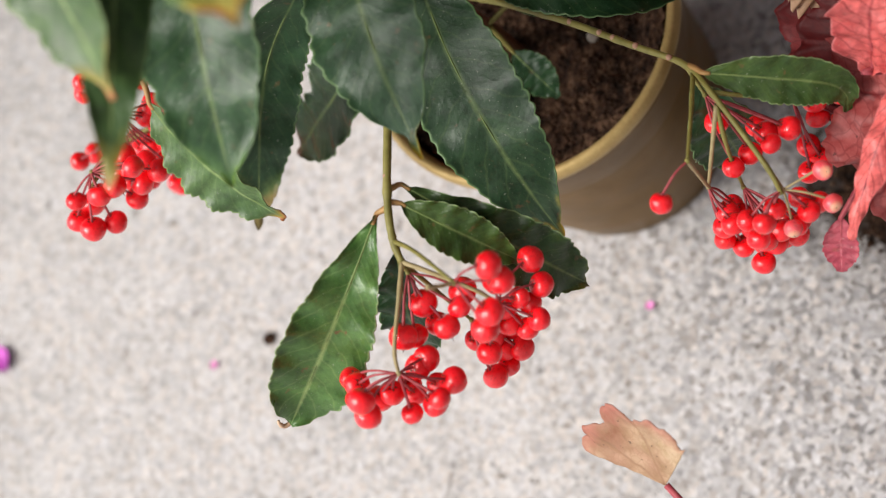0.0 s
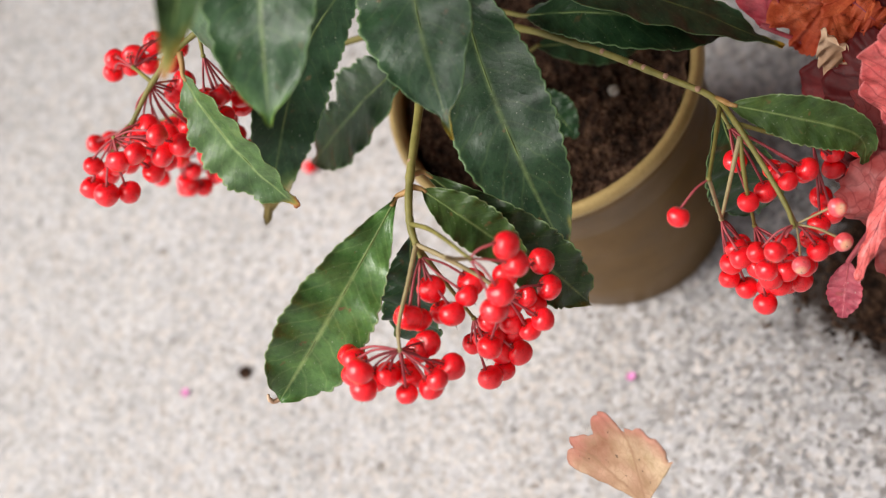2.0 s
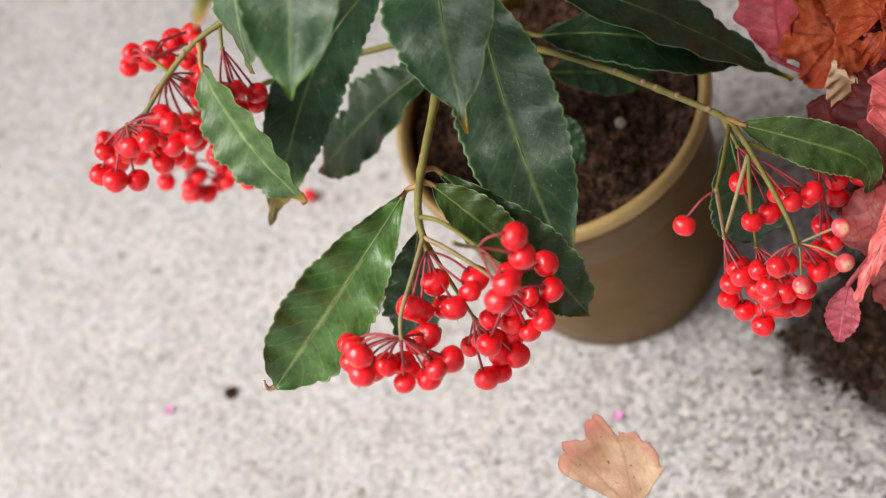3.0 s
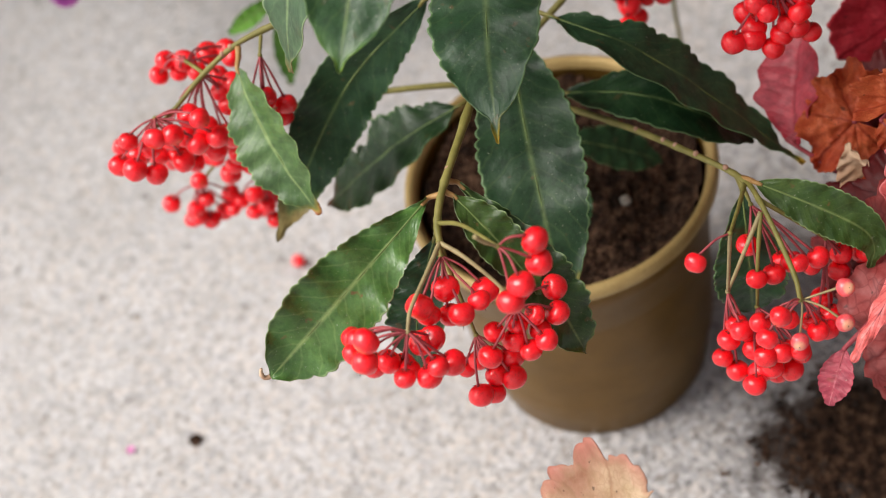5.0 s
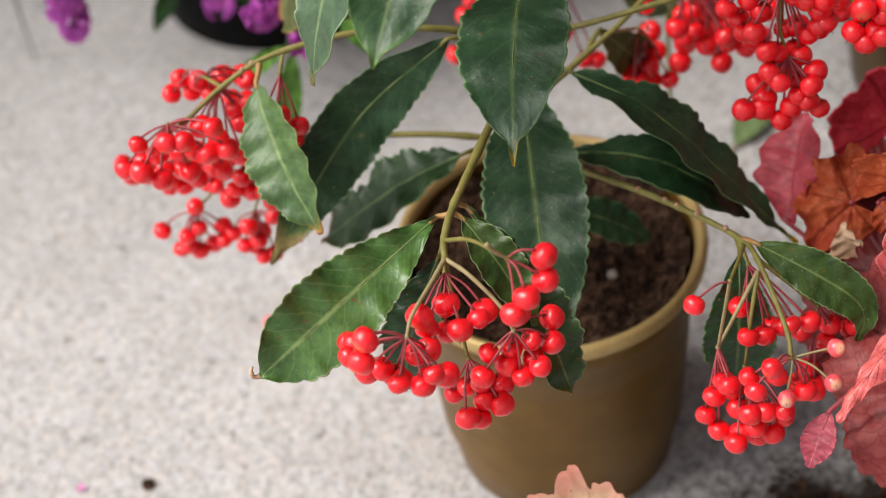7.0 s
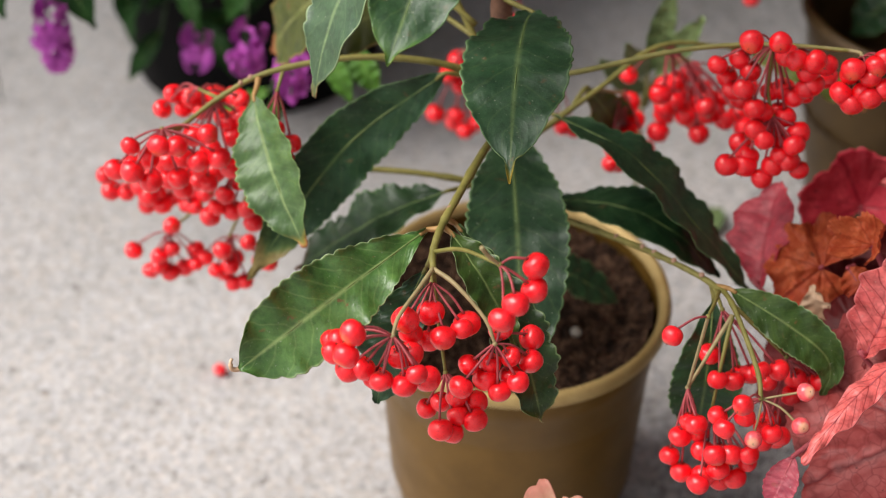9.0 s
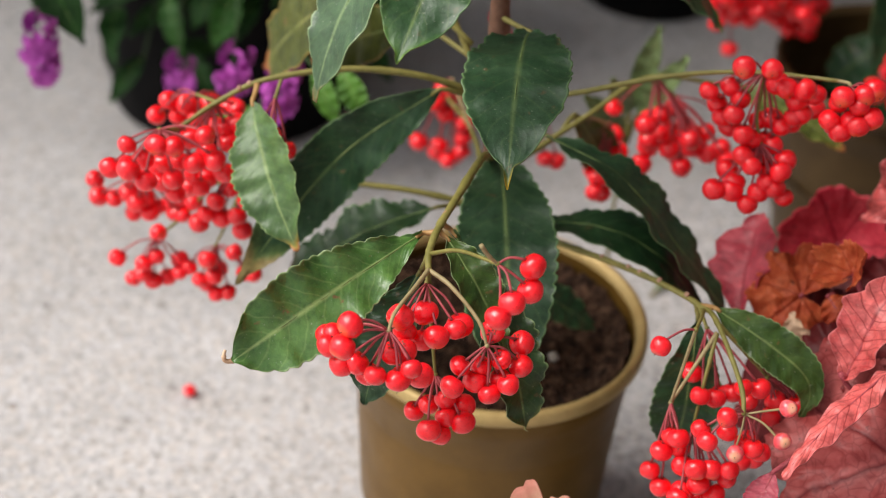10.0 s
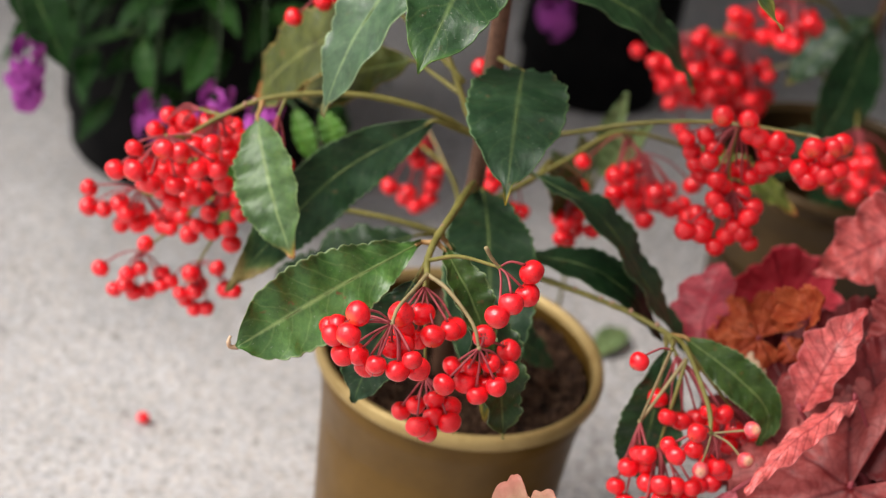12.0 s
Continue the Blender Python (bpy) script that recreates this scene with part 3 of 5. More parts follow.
def cluster(parent, peduncle, berries, seed=0, pale=(), small=0.0, stalk_mat=None, label="", big=1.0):
    """A drooping umbel: its stalk, one thin red stalklet to each berry, and the berries."""
    rng = random.Random(seed)
    node = Vector(peduncle[-1])
    bm = bmesh.new()
    tube(bm, peduncle, 0.0009, 0.0006, 7, 6, 0.15)
    bmesh.ops.create_icosphere(bm, subdivisions=1, radius=0.0011, matrix=Matrix.Translation(node))
    ends = []
    for k, c in enumerate(berries):
        c = Vector(c)
        me = PALE[0] if k in pale else BERRIES[min(3, max(0, int(rng.gauss(2.0 - small, 1.0))))]
        r = 0.0039 * big
        way = c - node
        back = (way.normalized() + Vector((rng.uniform(-0.35, 0.35), rng.uniform(-0.5, 0.2), -0.65))).normalized()
        if k in pale:
            back = (way.normalized() * 0.5 + Vector((0, -0.75, 0.65))).normalized()
        top = c - back * r * 0.88
        bend = node.lerp(top, 0.5) + Vector((0, 0, 0.09 * (top - node).length)) + Vector((rng.uniform(-1, 1), rng.uniform(-1, 1), rng.uniform(-1, 1))) * 0.0008
        f0 = len(bm.faces)
        tube(bm, (node, bend, top + back * 0.0006), 0.00038, 0.00050, 6, 4)
        bm.faces.ensure_lookup_table()
        for f in bm.faces[f0:]:
            f.material_index = 0 if k in pale else 1
        ends.append((c, back, me))
    ob = part("fruit_stalk", bm, [stalk_mat or STEM_TAN, PEDICEL], parent, label)
    for c, back, me in ends:
        o = new("berry", me)
        o.parent = ob
        turn = (-back).to_track_quat("Z", "Y").to_matrix().to_4x4()
        o.matrix_basis = Matrix.Translation(c) @ turn @ pose(0, 0, 0, 0, 0, rng.uniform(0, 360)) @ Matrix.Scale(big, 4)
    return ob


def spread(node, centre, n, size, seed, drop=1.0):
    """Places for n berries crowded round a centre below their node."""
    rng, out = random.Random(seed), []
    node, centre = Vector(node), Vector(centre)
    for _ in range(4000):
        q = Vector((rng.gauss(0, 1), rng.gauss(0, 1), rng.gauss(0, 0.75)))
        q = centre + Vector((q.x * size[0], q.y * size[1], q.z * size[2]))
        if (q - node).length > 0.008 and all((q - o).length > 0.0072 for o in out):
            out.append(q)
        if len(out) == n:
            break
    return out


# ---- ground ----
bm = bmesh.new()
bmesh.ops.create_grid(bm, x_segments=1, y_segments=1, size=600)
tagged(part("ground", bm, CONCRETE, smooth=False), "pale grey exposed aggregate concrete pavement", "pavement", kind="structure")


# ---- plain unseen walls, added behind and beside to block sky light ----
def wall(name, x0, y0, x1, y1, high):
    bm = bmesh.new()
    bmesh.ops.create_cube(bm, size=1.0)
    for v in bm.verts:
        v.co = Vector((x0 if v.co.x < 0 else x1, y0 if v.co.y < 0 else y1, 0 if v.co.z < 0 else high))
    tagged(part(name, bm, BLOCKER, smooth=False), "plain grey wall, unseen, added to block the sky", "wall", kind="structure")


wall("blocker_back", -1.6, 1.10, 1.2, 1.25, 2.2)
wall("blocker_side", 0.55, -1.2, 0.70, 1.098, 2.2)
# unseen slab overhead, added to darken the pavement and pots behind
bm = bmesh.new()
bmesh.ops.create_cube(bm, size=1.0)
for v in bm.verts:
    v.co = Vector((-1.6 if v.co.x < 0 else 0.548, 0.26 if v.co.y < 0 else 1.098, 0.88 if v.co.z < 0 else 0.93))
tagged(part("shade_slab", bm, BLOCKER, smooth=False), "plain grey slab, unseen, added to shade the back", "canopy", kind="structure")


# ---- pots ----
def flower_pot(name, at, mat, label, rim=0.0700, foot=0.0515, high=0.1342, soil=0.121, seed=1):
    pot = thing(name, label, "plant pot", at)
    bm = bmesh.new()
    w = 0.0022
    k = (rim - 0.0035 - foot) / high
    prof = [(0.0, 0.004), (foot - 0.006, 0.004), (foot - 0.004, 0.0), (foot - 0.001, 0.0), (foot, 0.0015)]
    prof += [(foot + k * z, z) for z in (0.02, 0.05, 0.08, high - 0.021)]
    prof += [(foot + k * (high - 0.02) + 0.0007, high - 0.0195), (foot + k * (high - 0.012) + 0.0007, high - 0.009)]
    lathe(bm, prof + [(rim - 0.0035 - w, high - 0.008)])
    body = part("body", bm, mat, pot)
    bm = bmesh.new()
    lip = [(rim - 0.0032, high - 0.0085), (rim - 0.0008, high - 0.0075), (rim + 0.0001, high - 0.0065), (rim + 0.0003, high - 0.004), (rim - 0.0003, high - 0.001), (rim - 0.0018, high), (rim - 0.0036, high - 0.0004), (rim - 0.0050, high - 0.003), (rim - 0.0055, high - 0.0045)]
    lathe(bm, lip)
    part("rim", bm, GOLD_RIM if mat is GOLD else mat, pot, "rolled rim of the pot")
    bm = bmesh.new()
    lathe(bm, [(rim - 0.0053, high - 0.0040), (rim - 0.0060, high - 0.02), (foot + 0.005, 0.03)])
    part("inner_wall", bm, mat, pot)
    bm = bmesh.new()
    bmesh.ops.create_grid(bm, x_segments=70, y_segments=70, size=rim)
    r_in = rim - 0.0068
    bmesh.ops.delete(bm, geom=[v for v in bm.verts if v.co.xy.length > r_in], context="VERTS")
    for v in bm.verts:
        q = v.co + Vector((seed * 3.1, 0, 0))
        v.co.z = soil + 0.006 * max(0.0, v.co.xy.length / r_in - 0.8) / 0.2 + 0.003 * noise.noise(q * 45) + 0.0026 * noise.noise(q * 150) + 0.0016 * noise.noise(q * 400)
    rngc = random.Random(seed)
    for _ in range(1100):
        e, rr = rngc.uniform(0, 6.3), (r_in - 0.003) * rngc.random() ** 0.5
        size = rngc.uniform(0.0004, 0.0011) + 0.0020 * rngc.random() ** 6
        q = Vector((rr * math.cos(e), rr * math.sin(e), 0))
        h = soil + 0.006 * max(0.0, rr / r_in - 0.8) / 0.2 + 0.003 * noise.noise((q + Vector((seed * 3.1, 0, 0))) * 45)
        lump = [bm.verts.new(q + Vector((0, 0, h)) + size * Vector(v) * rngc.uniform(0.7, 1.3)) for v in ((1, 0, 0), (0, 1, 0), (-1, 0, 0), (0, -1, 0), (0, 0, 0.9), (0, 0, -0.9))]
        for j in range(4):
            bm.faces.new((lump[j], lump[(j + 1) % 4], lump[4]))
            bm.faces.new((lump[(j + 1) % 4], lump[j], lump[5]))
    me = bpy.data.meshes.new("potting_soil")
    bm.to_mesh(me)
    bm.free()
    me.materials.append(SOIL)
    dirt = new("potting_soil", me)
    dirt.location = at
    tagged(dirt, "dark crumbly potting soil inside the pot", "soil", kind="stuff")
    return pot


flower_pot("flower_pot", (0.001, 0.004, 0), GOLD, "matt gold plastic flower pot with a rolled rim", 0.0690, 0.0530, 0.1350)
flower_pot("flower_pot", (0.205, 0.28, 0), GOLD_SHADED, "gold plastic flower pot standing further back, shade in its colour", soil=0.06, seed=2)
flower_pot("nursery_pot", (-0.209, 0.385, 0), BLACK, "black plastic nursery pot with a purple-flowered plant", 0.092, 0.082, 0.20, 0.18, seed=3)
flower_pot("nursery_pot", (0.068, 0.596, 0), BLACK, "black plastic nursery pot far back on the pavement", 0.064, 0.057, 0.19, 0.17, seed=4)
flower_pot("nursery_pot", (0.225, -0.09, 0), BLACK, "black plastic nursery pot under the red-leaved plant", 0.075, 0.06, 0.125, 0.112, seed=5)

bm = bmesh.new()
bmesh.ops.create_icosphere(bm, subdivisions=3, radius=0.0026)
for v in bm.verts:
    v.co *= 1 + 0.25 * noise.noise(v.co * 300)
    v.co.z *= 0.8
o = part("pebble", bm, PEBBLE)
o.location = (0.0287, -0.0079, 0.1235)
tagged(o, "small white pebble lying on the potting soil", "pebble")

# ---- the coralberry in the gold pot ----
plant = thing("coralberry_shrub", "coralberry with dark glossy leaves and red berries, in gold pot", "plant", (0, 0, 0))


def stem(parent, points, r0, r1, mat=None, label="", knots=0.25):
    bm = bmesh.new()
    tube(bm, points, 0.88 * r0, 0.88 * r1, 9, 8, knots)
    return part("stem", bm, mat or STEM, parent, label)


stem(plant, [(-0.006, 0.001, 0.11), (-0.009, 0.001, 0.17), (-0.0075, 0.0, 0.23), (-0.01, 0.001, 0.30), (-0.012, -0.006, 0.375)], 0.0052, 0.0042, TRUNK, "brown woody main stem")
# front branch with its fork
FORK1, FORK2 = (-0.0198, -0.1200, 0.2567), (-0.0188, -0.1275, 0.2555)
stem(plant, [(-0.007, -0.002, 0.2215), (-0.0085, -0.045, 0.250), (-0.0145, -0.088, 0.2585), (-0.0185, -0.108, 0.2585), FORK1, FORK2], 0.0019, 0.0014)
# left branch
stem(plant, [(-0.012, 0, 0.249), (-0.035, -0.01, 0.262), (-0.066, -0.018, 0.2665), (-0.098, -0.027, 0.2625), (-0.1165, -0.034, 0.2535), (-0.130, -0.044, 0.2455), (-0.141, -0.052, 0.2415)], 0.0018, 0.0009)
# low left branch
stem(plant, [(-0.013, 0, 0.196), (-0.0465, -0.002, 0.2005), (-0.085, -0.004, 0.2), (-0.125, -0.008, 0.196), (-0.148, -0.012, 0.195)], 0.0017, 0.0010)
# right branch
stem(plant, [(-0.004, 0, 0.249), (0.024, -0.006, 0.2605), (0.060, -0.012, 0.277), (0.092, -0.017, 0.286), (0.1225, -0.026, 0.2915)], 0.0016, 0.0008)
# right front branch
stem(plant, [(-0.002, -0.002, 0.184), (0.018, -0.02, 0.197), (0.042, -0.042, 0.207), (0.064, -0.064, 0.2155), (0.0805, -0.0795, 0.2185), (0.087, -0.094, 0.2225), (0.0965, -0.122, 0.217), (0.0983, -0.132, 0.2118)], 0.0017, 0.0009)
# back branches
stem(plant, [(0.0, 0.003, 0.215), (0.03, 0.03, 0.228), (0.055, 0.055, 0.236), (0.09, 0.075, 0.225)], 0.0016, 0.001)
stem(plant, [(-0.01, 0.002, 0.245), (-0.025, 0.012, 0.27), (-0.04, 0.02, 0.295)], 0.0018, 0.0013)
stem(plant, [(-0.008, 0.003, 0.2), (-0.02, 0.05, 0.2), (-0.04, 0.12, 0.175)], 0.0015, 0.0008)

# pinkish leaf scars along the branches
for at in ((0.0430, -0.0430, 0.2084), (0.0535, -0.0535, 0.2128), (0.0580, -0.0580, 0.2143), (0.0655, -0.0655, 0.2171), (0.0760, -0.0752, 0.2193), (-0.1080, -0.0305, 0.2592), (-0.1045, -0.0288, 0.2610), (-0.0168, -0.0985, 0.2595)):
    bm = bmesh.new()
    bmesh.ops.create_icosphere(bm, subdivisions=2, radius=0.0011, matrix=Matrix.Translation(at))
    for v in bm.verts:
        v.co += 0.0004 * Vector((0, 0, 1)) * noise.noise(v.co * 900)
    part("leaf_scar", bm, SCAR, plant, "pinkish leaf scar")

# front branch leaves
leaf(plant, (-0.0235, -0.1095, 0.2577), (-0.0820, -0.1585, 0.2285), 0.0305, (0.20, -0.66, 0.72), LEAF_MID, 0.009, 0.20, 0.0019, 18, (-0.0185, -0.109, 0.2585), -0.03, 0.56, taper=1.2, drip=0.02, stalk_mat=PETIOLE, label="fresh green leaf with a scalloped edge and curled brown tip", seed=1, twist=0.5)
bm = bmesh.new()
tube(bm, [(-0.0795, -0.1568, 0.2302), (-0.0822, -0.1590, 0.2292), (-0.0842, -0.1598, 0.2300), (-0.0846, -0.1592, 0.2322), (-0.0842, -0.1585, 0.2335)], 0.0010, 0.0006, 7, 5, 0.5)
part("leaf_tip", bm, DRY, plant, "dry curled leaf tip")
leaf(plant, (-0.0150, -0.1080, 0.2560), (0.0110, -0.1290, 0.2240), 0.0165, (0.55, -0.65, 0.5), LEAF_DEEP, 0.004, 0.35, 0.001, 14, (-0.0185, -0.107, 0.2585), 0, 0.45, stalk_mat=PETIOLE, seed=2)
leaf(plant, (-0.0140, -0.1010, 0.2545), (0.0216, -0.1319, 0.1905), 0.0225, (0.50, -0.60, 0.6), LEAF_DEEP_TIP, 0.010, 0.22, 0.0022, 18, (-0.0175, -0.103, 0.2585), 0, 0.56, taper=1.3, stalk_mat=PETIOLE, seed=3)
leaf(plant, (-0.0225, -0.1190, 0.2480), (-0.0375, -0.1400, 0.2000), 0.022, (-0.35, -0.8, 0.45), LEAF_DARK, 0.006, 0.15, 0.0012, 14, FORK1, 0, 0.55, seed=4)
# leaves round the main stem
leaf(plant, (0.0040, -0.0080, 0.2870), (0.0050, -0.1065, 0.2770), 0.0390, (-0.10, -0.25, 0.95), LEAF_TIP, 0.018, 0.10, 0.0012, 19, (-0.011, 0, 0.289), -0.02, 0.46, label="broad dark green leaf with a yellow tip", taper=1.5, foot=2.6, seed=5, drip=0.07)
leaf(plant, (-0.0130, -0.0180, 0.3700), (-0.0350, -0.1186, 0.3314), 0.0360, (0.10, -0.3, 0.95), LEAF_LIME, 0.010, 0.12, 0.0013, 18, (-0.012, -0.006, 0.374), 0, 0.5, seed=6, taper=1.25)
leaf(plant, (-0.0200, -0.0150, 0.3600), (-0.0718, -0.0620, 0.2770), 0.0350, (-0.50, -0.40, 0.7), LEAF_SHEEN, 0.016, 0.10, 0.0010, 20, (-0.012, -0.004, 0.37), 0, 0.52, seed=7, label="leaf with a small pinkish tip, its pale sheen coloured in")
leaf(plant, (-0.0150, -0.0250, 0.3950), (-0.0330, -0.1424, 0.4007), 0.0200, (0.5, -0.2, 0.8), LEAF_PALE, 0.010, 0.15, 0.001, 18, (-0.012, -0.006, 0.375), 0, 0.5, seed=8)
leaf(plant, (-0.0250, -0.0250, 0.3950), (-0.0222, -0.1244, 0.4104), 0.0360, (-0.35, -0.15, 0.9), LEAF_PALE, 0.0, 0.10, 0.001, 18, (-0.012, -0.006, 0.376), 0, 0.5, seed=25, via=((-0.0285, -0.0780, 0.4230),))
leaf(plant, (0.0020, -0.0250, 0.4000), (0.0313, -0.1393, 0.4429), 0.0360, (0.1, -0.1, 0.95), LEAF_PALE, 0.010, 0.10, 0.001, 18, (-0.012, -0.006, 0.376), 0, 0.62, seed=26)
# the lighter LEAF_TIP green stands for sky sheen on this leaf
leaf(plant, (-0.0040, -0.0020, 0.2250), (0.0140, -0.1080, 0.1790), 0.0390, (0.0, -0.35, 0.9), LEAF_TIP, 0.022, 0.10, 0.0012, 22, (-0.007, 0, 0.22), 0, 0.5, seed=9)
leaf(plant, (-0.0295, -0.0120, 0.2585), (-0.1020, -0.0676, 0.1895), 0.0275, (0.30, -0.75, 0.45), LEAF_PALE_TIP, 0.0, 0.16, 0.0012, 24, (-0.012, 0, 0.249), 0, 0.46, seed=10, via=((-0.0600, -0.0235, 0.2370), (-0.0775, -0.0400, 0.2210)), label="long dark leaf curving down to a pale brown-tipped end")
leaf(plant, (-0.0270, -0.0180, 0.2050), (-0.0915, -0.0305, 0.1650), 0.0350, (-0.35, -0.15, 0.90), LEAF_HOLE, 0.0, 0.10, 0.0012, 18, (-0.012, 0, 0.198), 0, 0.55, seed=11, bites=((0.61, 1, 0.40), (0.67, 1, 0.45)), via=((-0.0550, -0.0255, 0.1940),), label="dark leaf with a bitten edge and a brown blotch")
leaf(plant, (-0.1012, -0.0385, 0.2590), (-0.0740, -0.0822, 0.2215), 0.0265, (-0.40, -0.66, 0.58), LEAF_PALE, 0.005, 0.30, 0.0012, 20, (-0.1010, -0.030, 0.2615), 0, 0.48, seed=13, stalk_mat=PETIOLE, label="pale green leaf with a yellow and brown tip")
leaf(plant, (-0.0550, 0.0200, 0.2910), (-0.1170, 0.0600, 0.2140), 0.0380, (-0.45, -0.6, 0.65), LEAF_OLD, 0.010, 0.10, 0.0012, 18, (-0.02, 0.01, 0.268), 0, 0.55, seed=14, label="ageing olive leaf with yellow and brown edges")
leaf(plant, (-0.0440, 0.0300, 0.2640), (-0.0980, 0.0700, 0.2160), 0.0280, (-0.25, -0.7, 0.6), LEAF_OLD, 0.006, 0.10, 0.0012, 18, (-0.02, 0.01, 0.262), 0, 0.5, seed=27)
leaf(plant, (0.0140, -0.0120, 0.2430), (0.1040, -0.0420, 0.1775), 0.0245, (0.50, -0.12, 0.80), LEAF_TIP, 0.0, 0.12, 0.0013, 20, (-0.004, 0, 0.242), 0, 0.44, seed=15, via=((0.0470, -0.0310, 0.2390), (0.0762, -0.0345, 0.2080)), drip=0.06)
leaf(plant, (0.0130, -0.0120, 0.1995), (0.0860, -0.0345, 0.1845), 0.0260, (0.2, -0.15, 0.95), LEAF_DARK, 0.0, 0.10, 0.0006, 18, (-0.003, 0, 0.195), 0, 0.52, seed=16, via=((0.0407, -0.0270, 0.2115), (0.0649, -0.0360, 0.2080)))
leaf(plant, (-0.0040, 0.0060, 0.3250), (0.0823, 0.0505, 0.2644), 0.0340, (0.2, -0.3, 0.9), LEAF_LIME, 0.016, 0.10, 0.001, 20, (-0.011, 0, 0.32), 0, 0.5, seed=17)
leaf(plant, (0.0000, -0.0200, 0.3850), (0.0890, -0.0930, 0.3620), 0.0300, (0.3, 0.2, 0.9), LEAF_PALE, 0.010, 0.15, 0.001, 18, (-0.012, -0.006, 0.374), 0, 0.5, seed=18)
# right front branch leaves
# a deeper green than LEAF_MID, for a leaf turned from the light
leaf(plant, (0.0862, -0.0868, 0.2232), (0.1236, -0.1032, 0.1890), 0.0172, (0.10, -0.72, 0.68), LEAF_DEEP, 0.0, 0.10, 0.0006, 20, (0.0815, -0.0805, 0.2185), 0, 0.46, seed=19, stalk_mat=PETIOLE, via=((0.1060, -0.0938, 0.2160), (0.1215, -0.0985, 0.2070), (0.1256, -0.1010, 0.1985)), label="deep green leaf with a scalloped edge, curling down")
leaf(plant, (0.0810, -0.0810, 0.2140), (0.0805, -0.0950, 0.1560), 0.0270, (0.1, -0.9, 0.3), LEAF_DARK, 0.006, 0.12, 0.001, 16, (0.08, -0.079, 0.218), 0, 0.6, seed=20)
bm = bmesh.new()
tube(bm, [(0.1042, -0.0914, 0.2178), (0.1052, -0.0917, 0.2176), (0.1064, -0.0922, 0.2171)], 0.0006, 0.0004, 6, 3, 0.4)
part("blemish", bm, FLECK, plant, "orange-brown fleck on a leaf")
# leaves low over the soil
leaf(plant, (0.0060, 0.0020, 0.1560), (0.0460, 0.0060, 0.1310), 0.0190, (0.1, -0.3, 0.9), LEAF_DARK, 0.003, 0.10, 0.0006, 14, (-0.006, 0, 0.15), 0, 0.5, seed=21)
leaf(plant, (0.0040, -0.0180, 0.1560), (0.0160, -0.0400, 0.1480), 0.0150, (0.1, -0.3, 0.9), LEAF_DARK, 0.002, 0.10, 0.0006, 10, (-0.005, 0, 0.15), 0, 0.5, seed=22)
# hanging leaf behind
leaf(plant, (0.0250, 0.0350, 0.2250), (0.0400, 0.0800, 0.1700), 0.0200, (0.2, -0.8, 0.5), LEAF_OLD, 0.006, 0.10, 0.001, 14, (0.02, 0.02, 0.224), 0, 0.5, seed=23)
leaf(plant, (0.0900, 0.0750, 0.2250), (0.1460, 0.0580, 0.2080), 0.0170, (0.2, -0.4, 0.85), LEAF_OLD, 0.006, 0.10, 0.001, 14, (0.085, 0.072, 0.227), 0, 0.5, seed=24)

# front berries
cluster(plant, [FORK2, (-0.0215, -0.140, 0.2575), (-0.0262, -0.156, 0.258), (-0.0273, -0.1635, 0.2558)], [
    (-0.0391, -0.1704, 0.2618), (-0.0411, -0.1732, 0.2543), (-0.0459, -0.1600, 0.2480), (-0.0495, -0.1560, 0.2440), (-0.0376, -0.1638, 0.2401), (-0.0425, -0.1640, 0.2390),
    (-0.0340, -0.1610, 0.2335), (-0.0299, -0.1741, 0.2447), (-0.0223, -0.1727, 0.2427), (-0.0179, -0.1735, 0.2490), (-0.0260, -0.1590, 0.2425), (-0.0225, -0.1570, 0.2420),
    (-0.0153, -0.1665, 0.2406), (-0.0470, -0.1640, 0.2465), (-0.0305, -0.1660, 0.2375), (-0.0220, -0.1650, 0.2375)], 1, big=1.03)
cluster(plant, [FORK2, (-0.0188, -0.1305, 0.2520)], [
    (-0.0250, -0.1505, 0.2515), (-0.0236, -0.1491, 0.2445), (-0.0177, -0.1454, 0.2384), (-0.0125, -0.1495, 0.2441), (-0.0066, -0.1446, 0.2444), (-0.0055, -0.1385, 0.2415), (-0.0180, -0.1400, 0.2465)], 2, stalk_mat=STEM, big=1.10)
cluster(plant, [FORK2, (-0.010, -0.134, 0.2545), (0.001, -0.142, 0.2475), (0.005, -0.146, 0.240)], [
    (0.0060, -0.1390, 0.2410), (0.0165, -0.1323, 0.2319), (0.0173, -0.1408, 0.2287), (0.0139, -0.1518, 0.2288), (0.0075, -0.1519, 0.2236), (0.0022, -0.1487, 0.2258),
    (-0.0051, -0.1577, 0.2297), (0.0035, -0.1447, 0.2294), (0.0103, -0.1440, 0.2330), (-0.0035, -0.1500, 0.2330), (0.0105, -0.1440, 0.2240)], 3, big=1.04)
cluster(plant, [FORK1, (-0.0085, -0.131, 0.268), (0.006, -0.149, 0.278)], [
    (0.0177, -0.1470, 0.2774), (0.0177, -0.1497, 0.2692), (0.0125, -0.1590, 0.2705), (0.0085, -0.1620, 0.2660)], 4, stalk_mat=STEM, big=1.10)
bm = bmesh.new()
tube(bm, [(0.006, -0.149, 0.278), (0.0025, -0.150, 0.282), (0.0, -0.1505, 0.286)], 0.0006, 0.0008, 7, 5, 0.3)
part("stem", bm, STEM_TAN, plant, "bare dried stalk end")
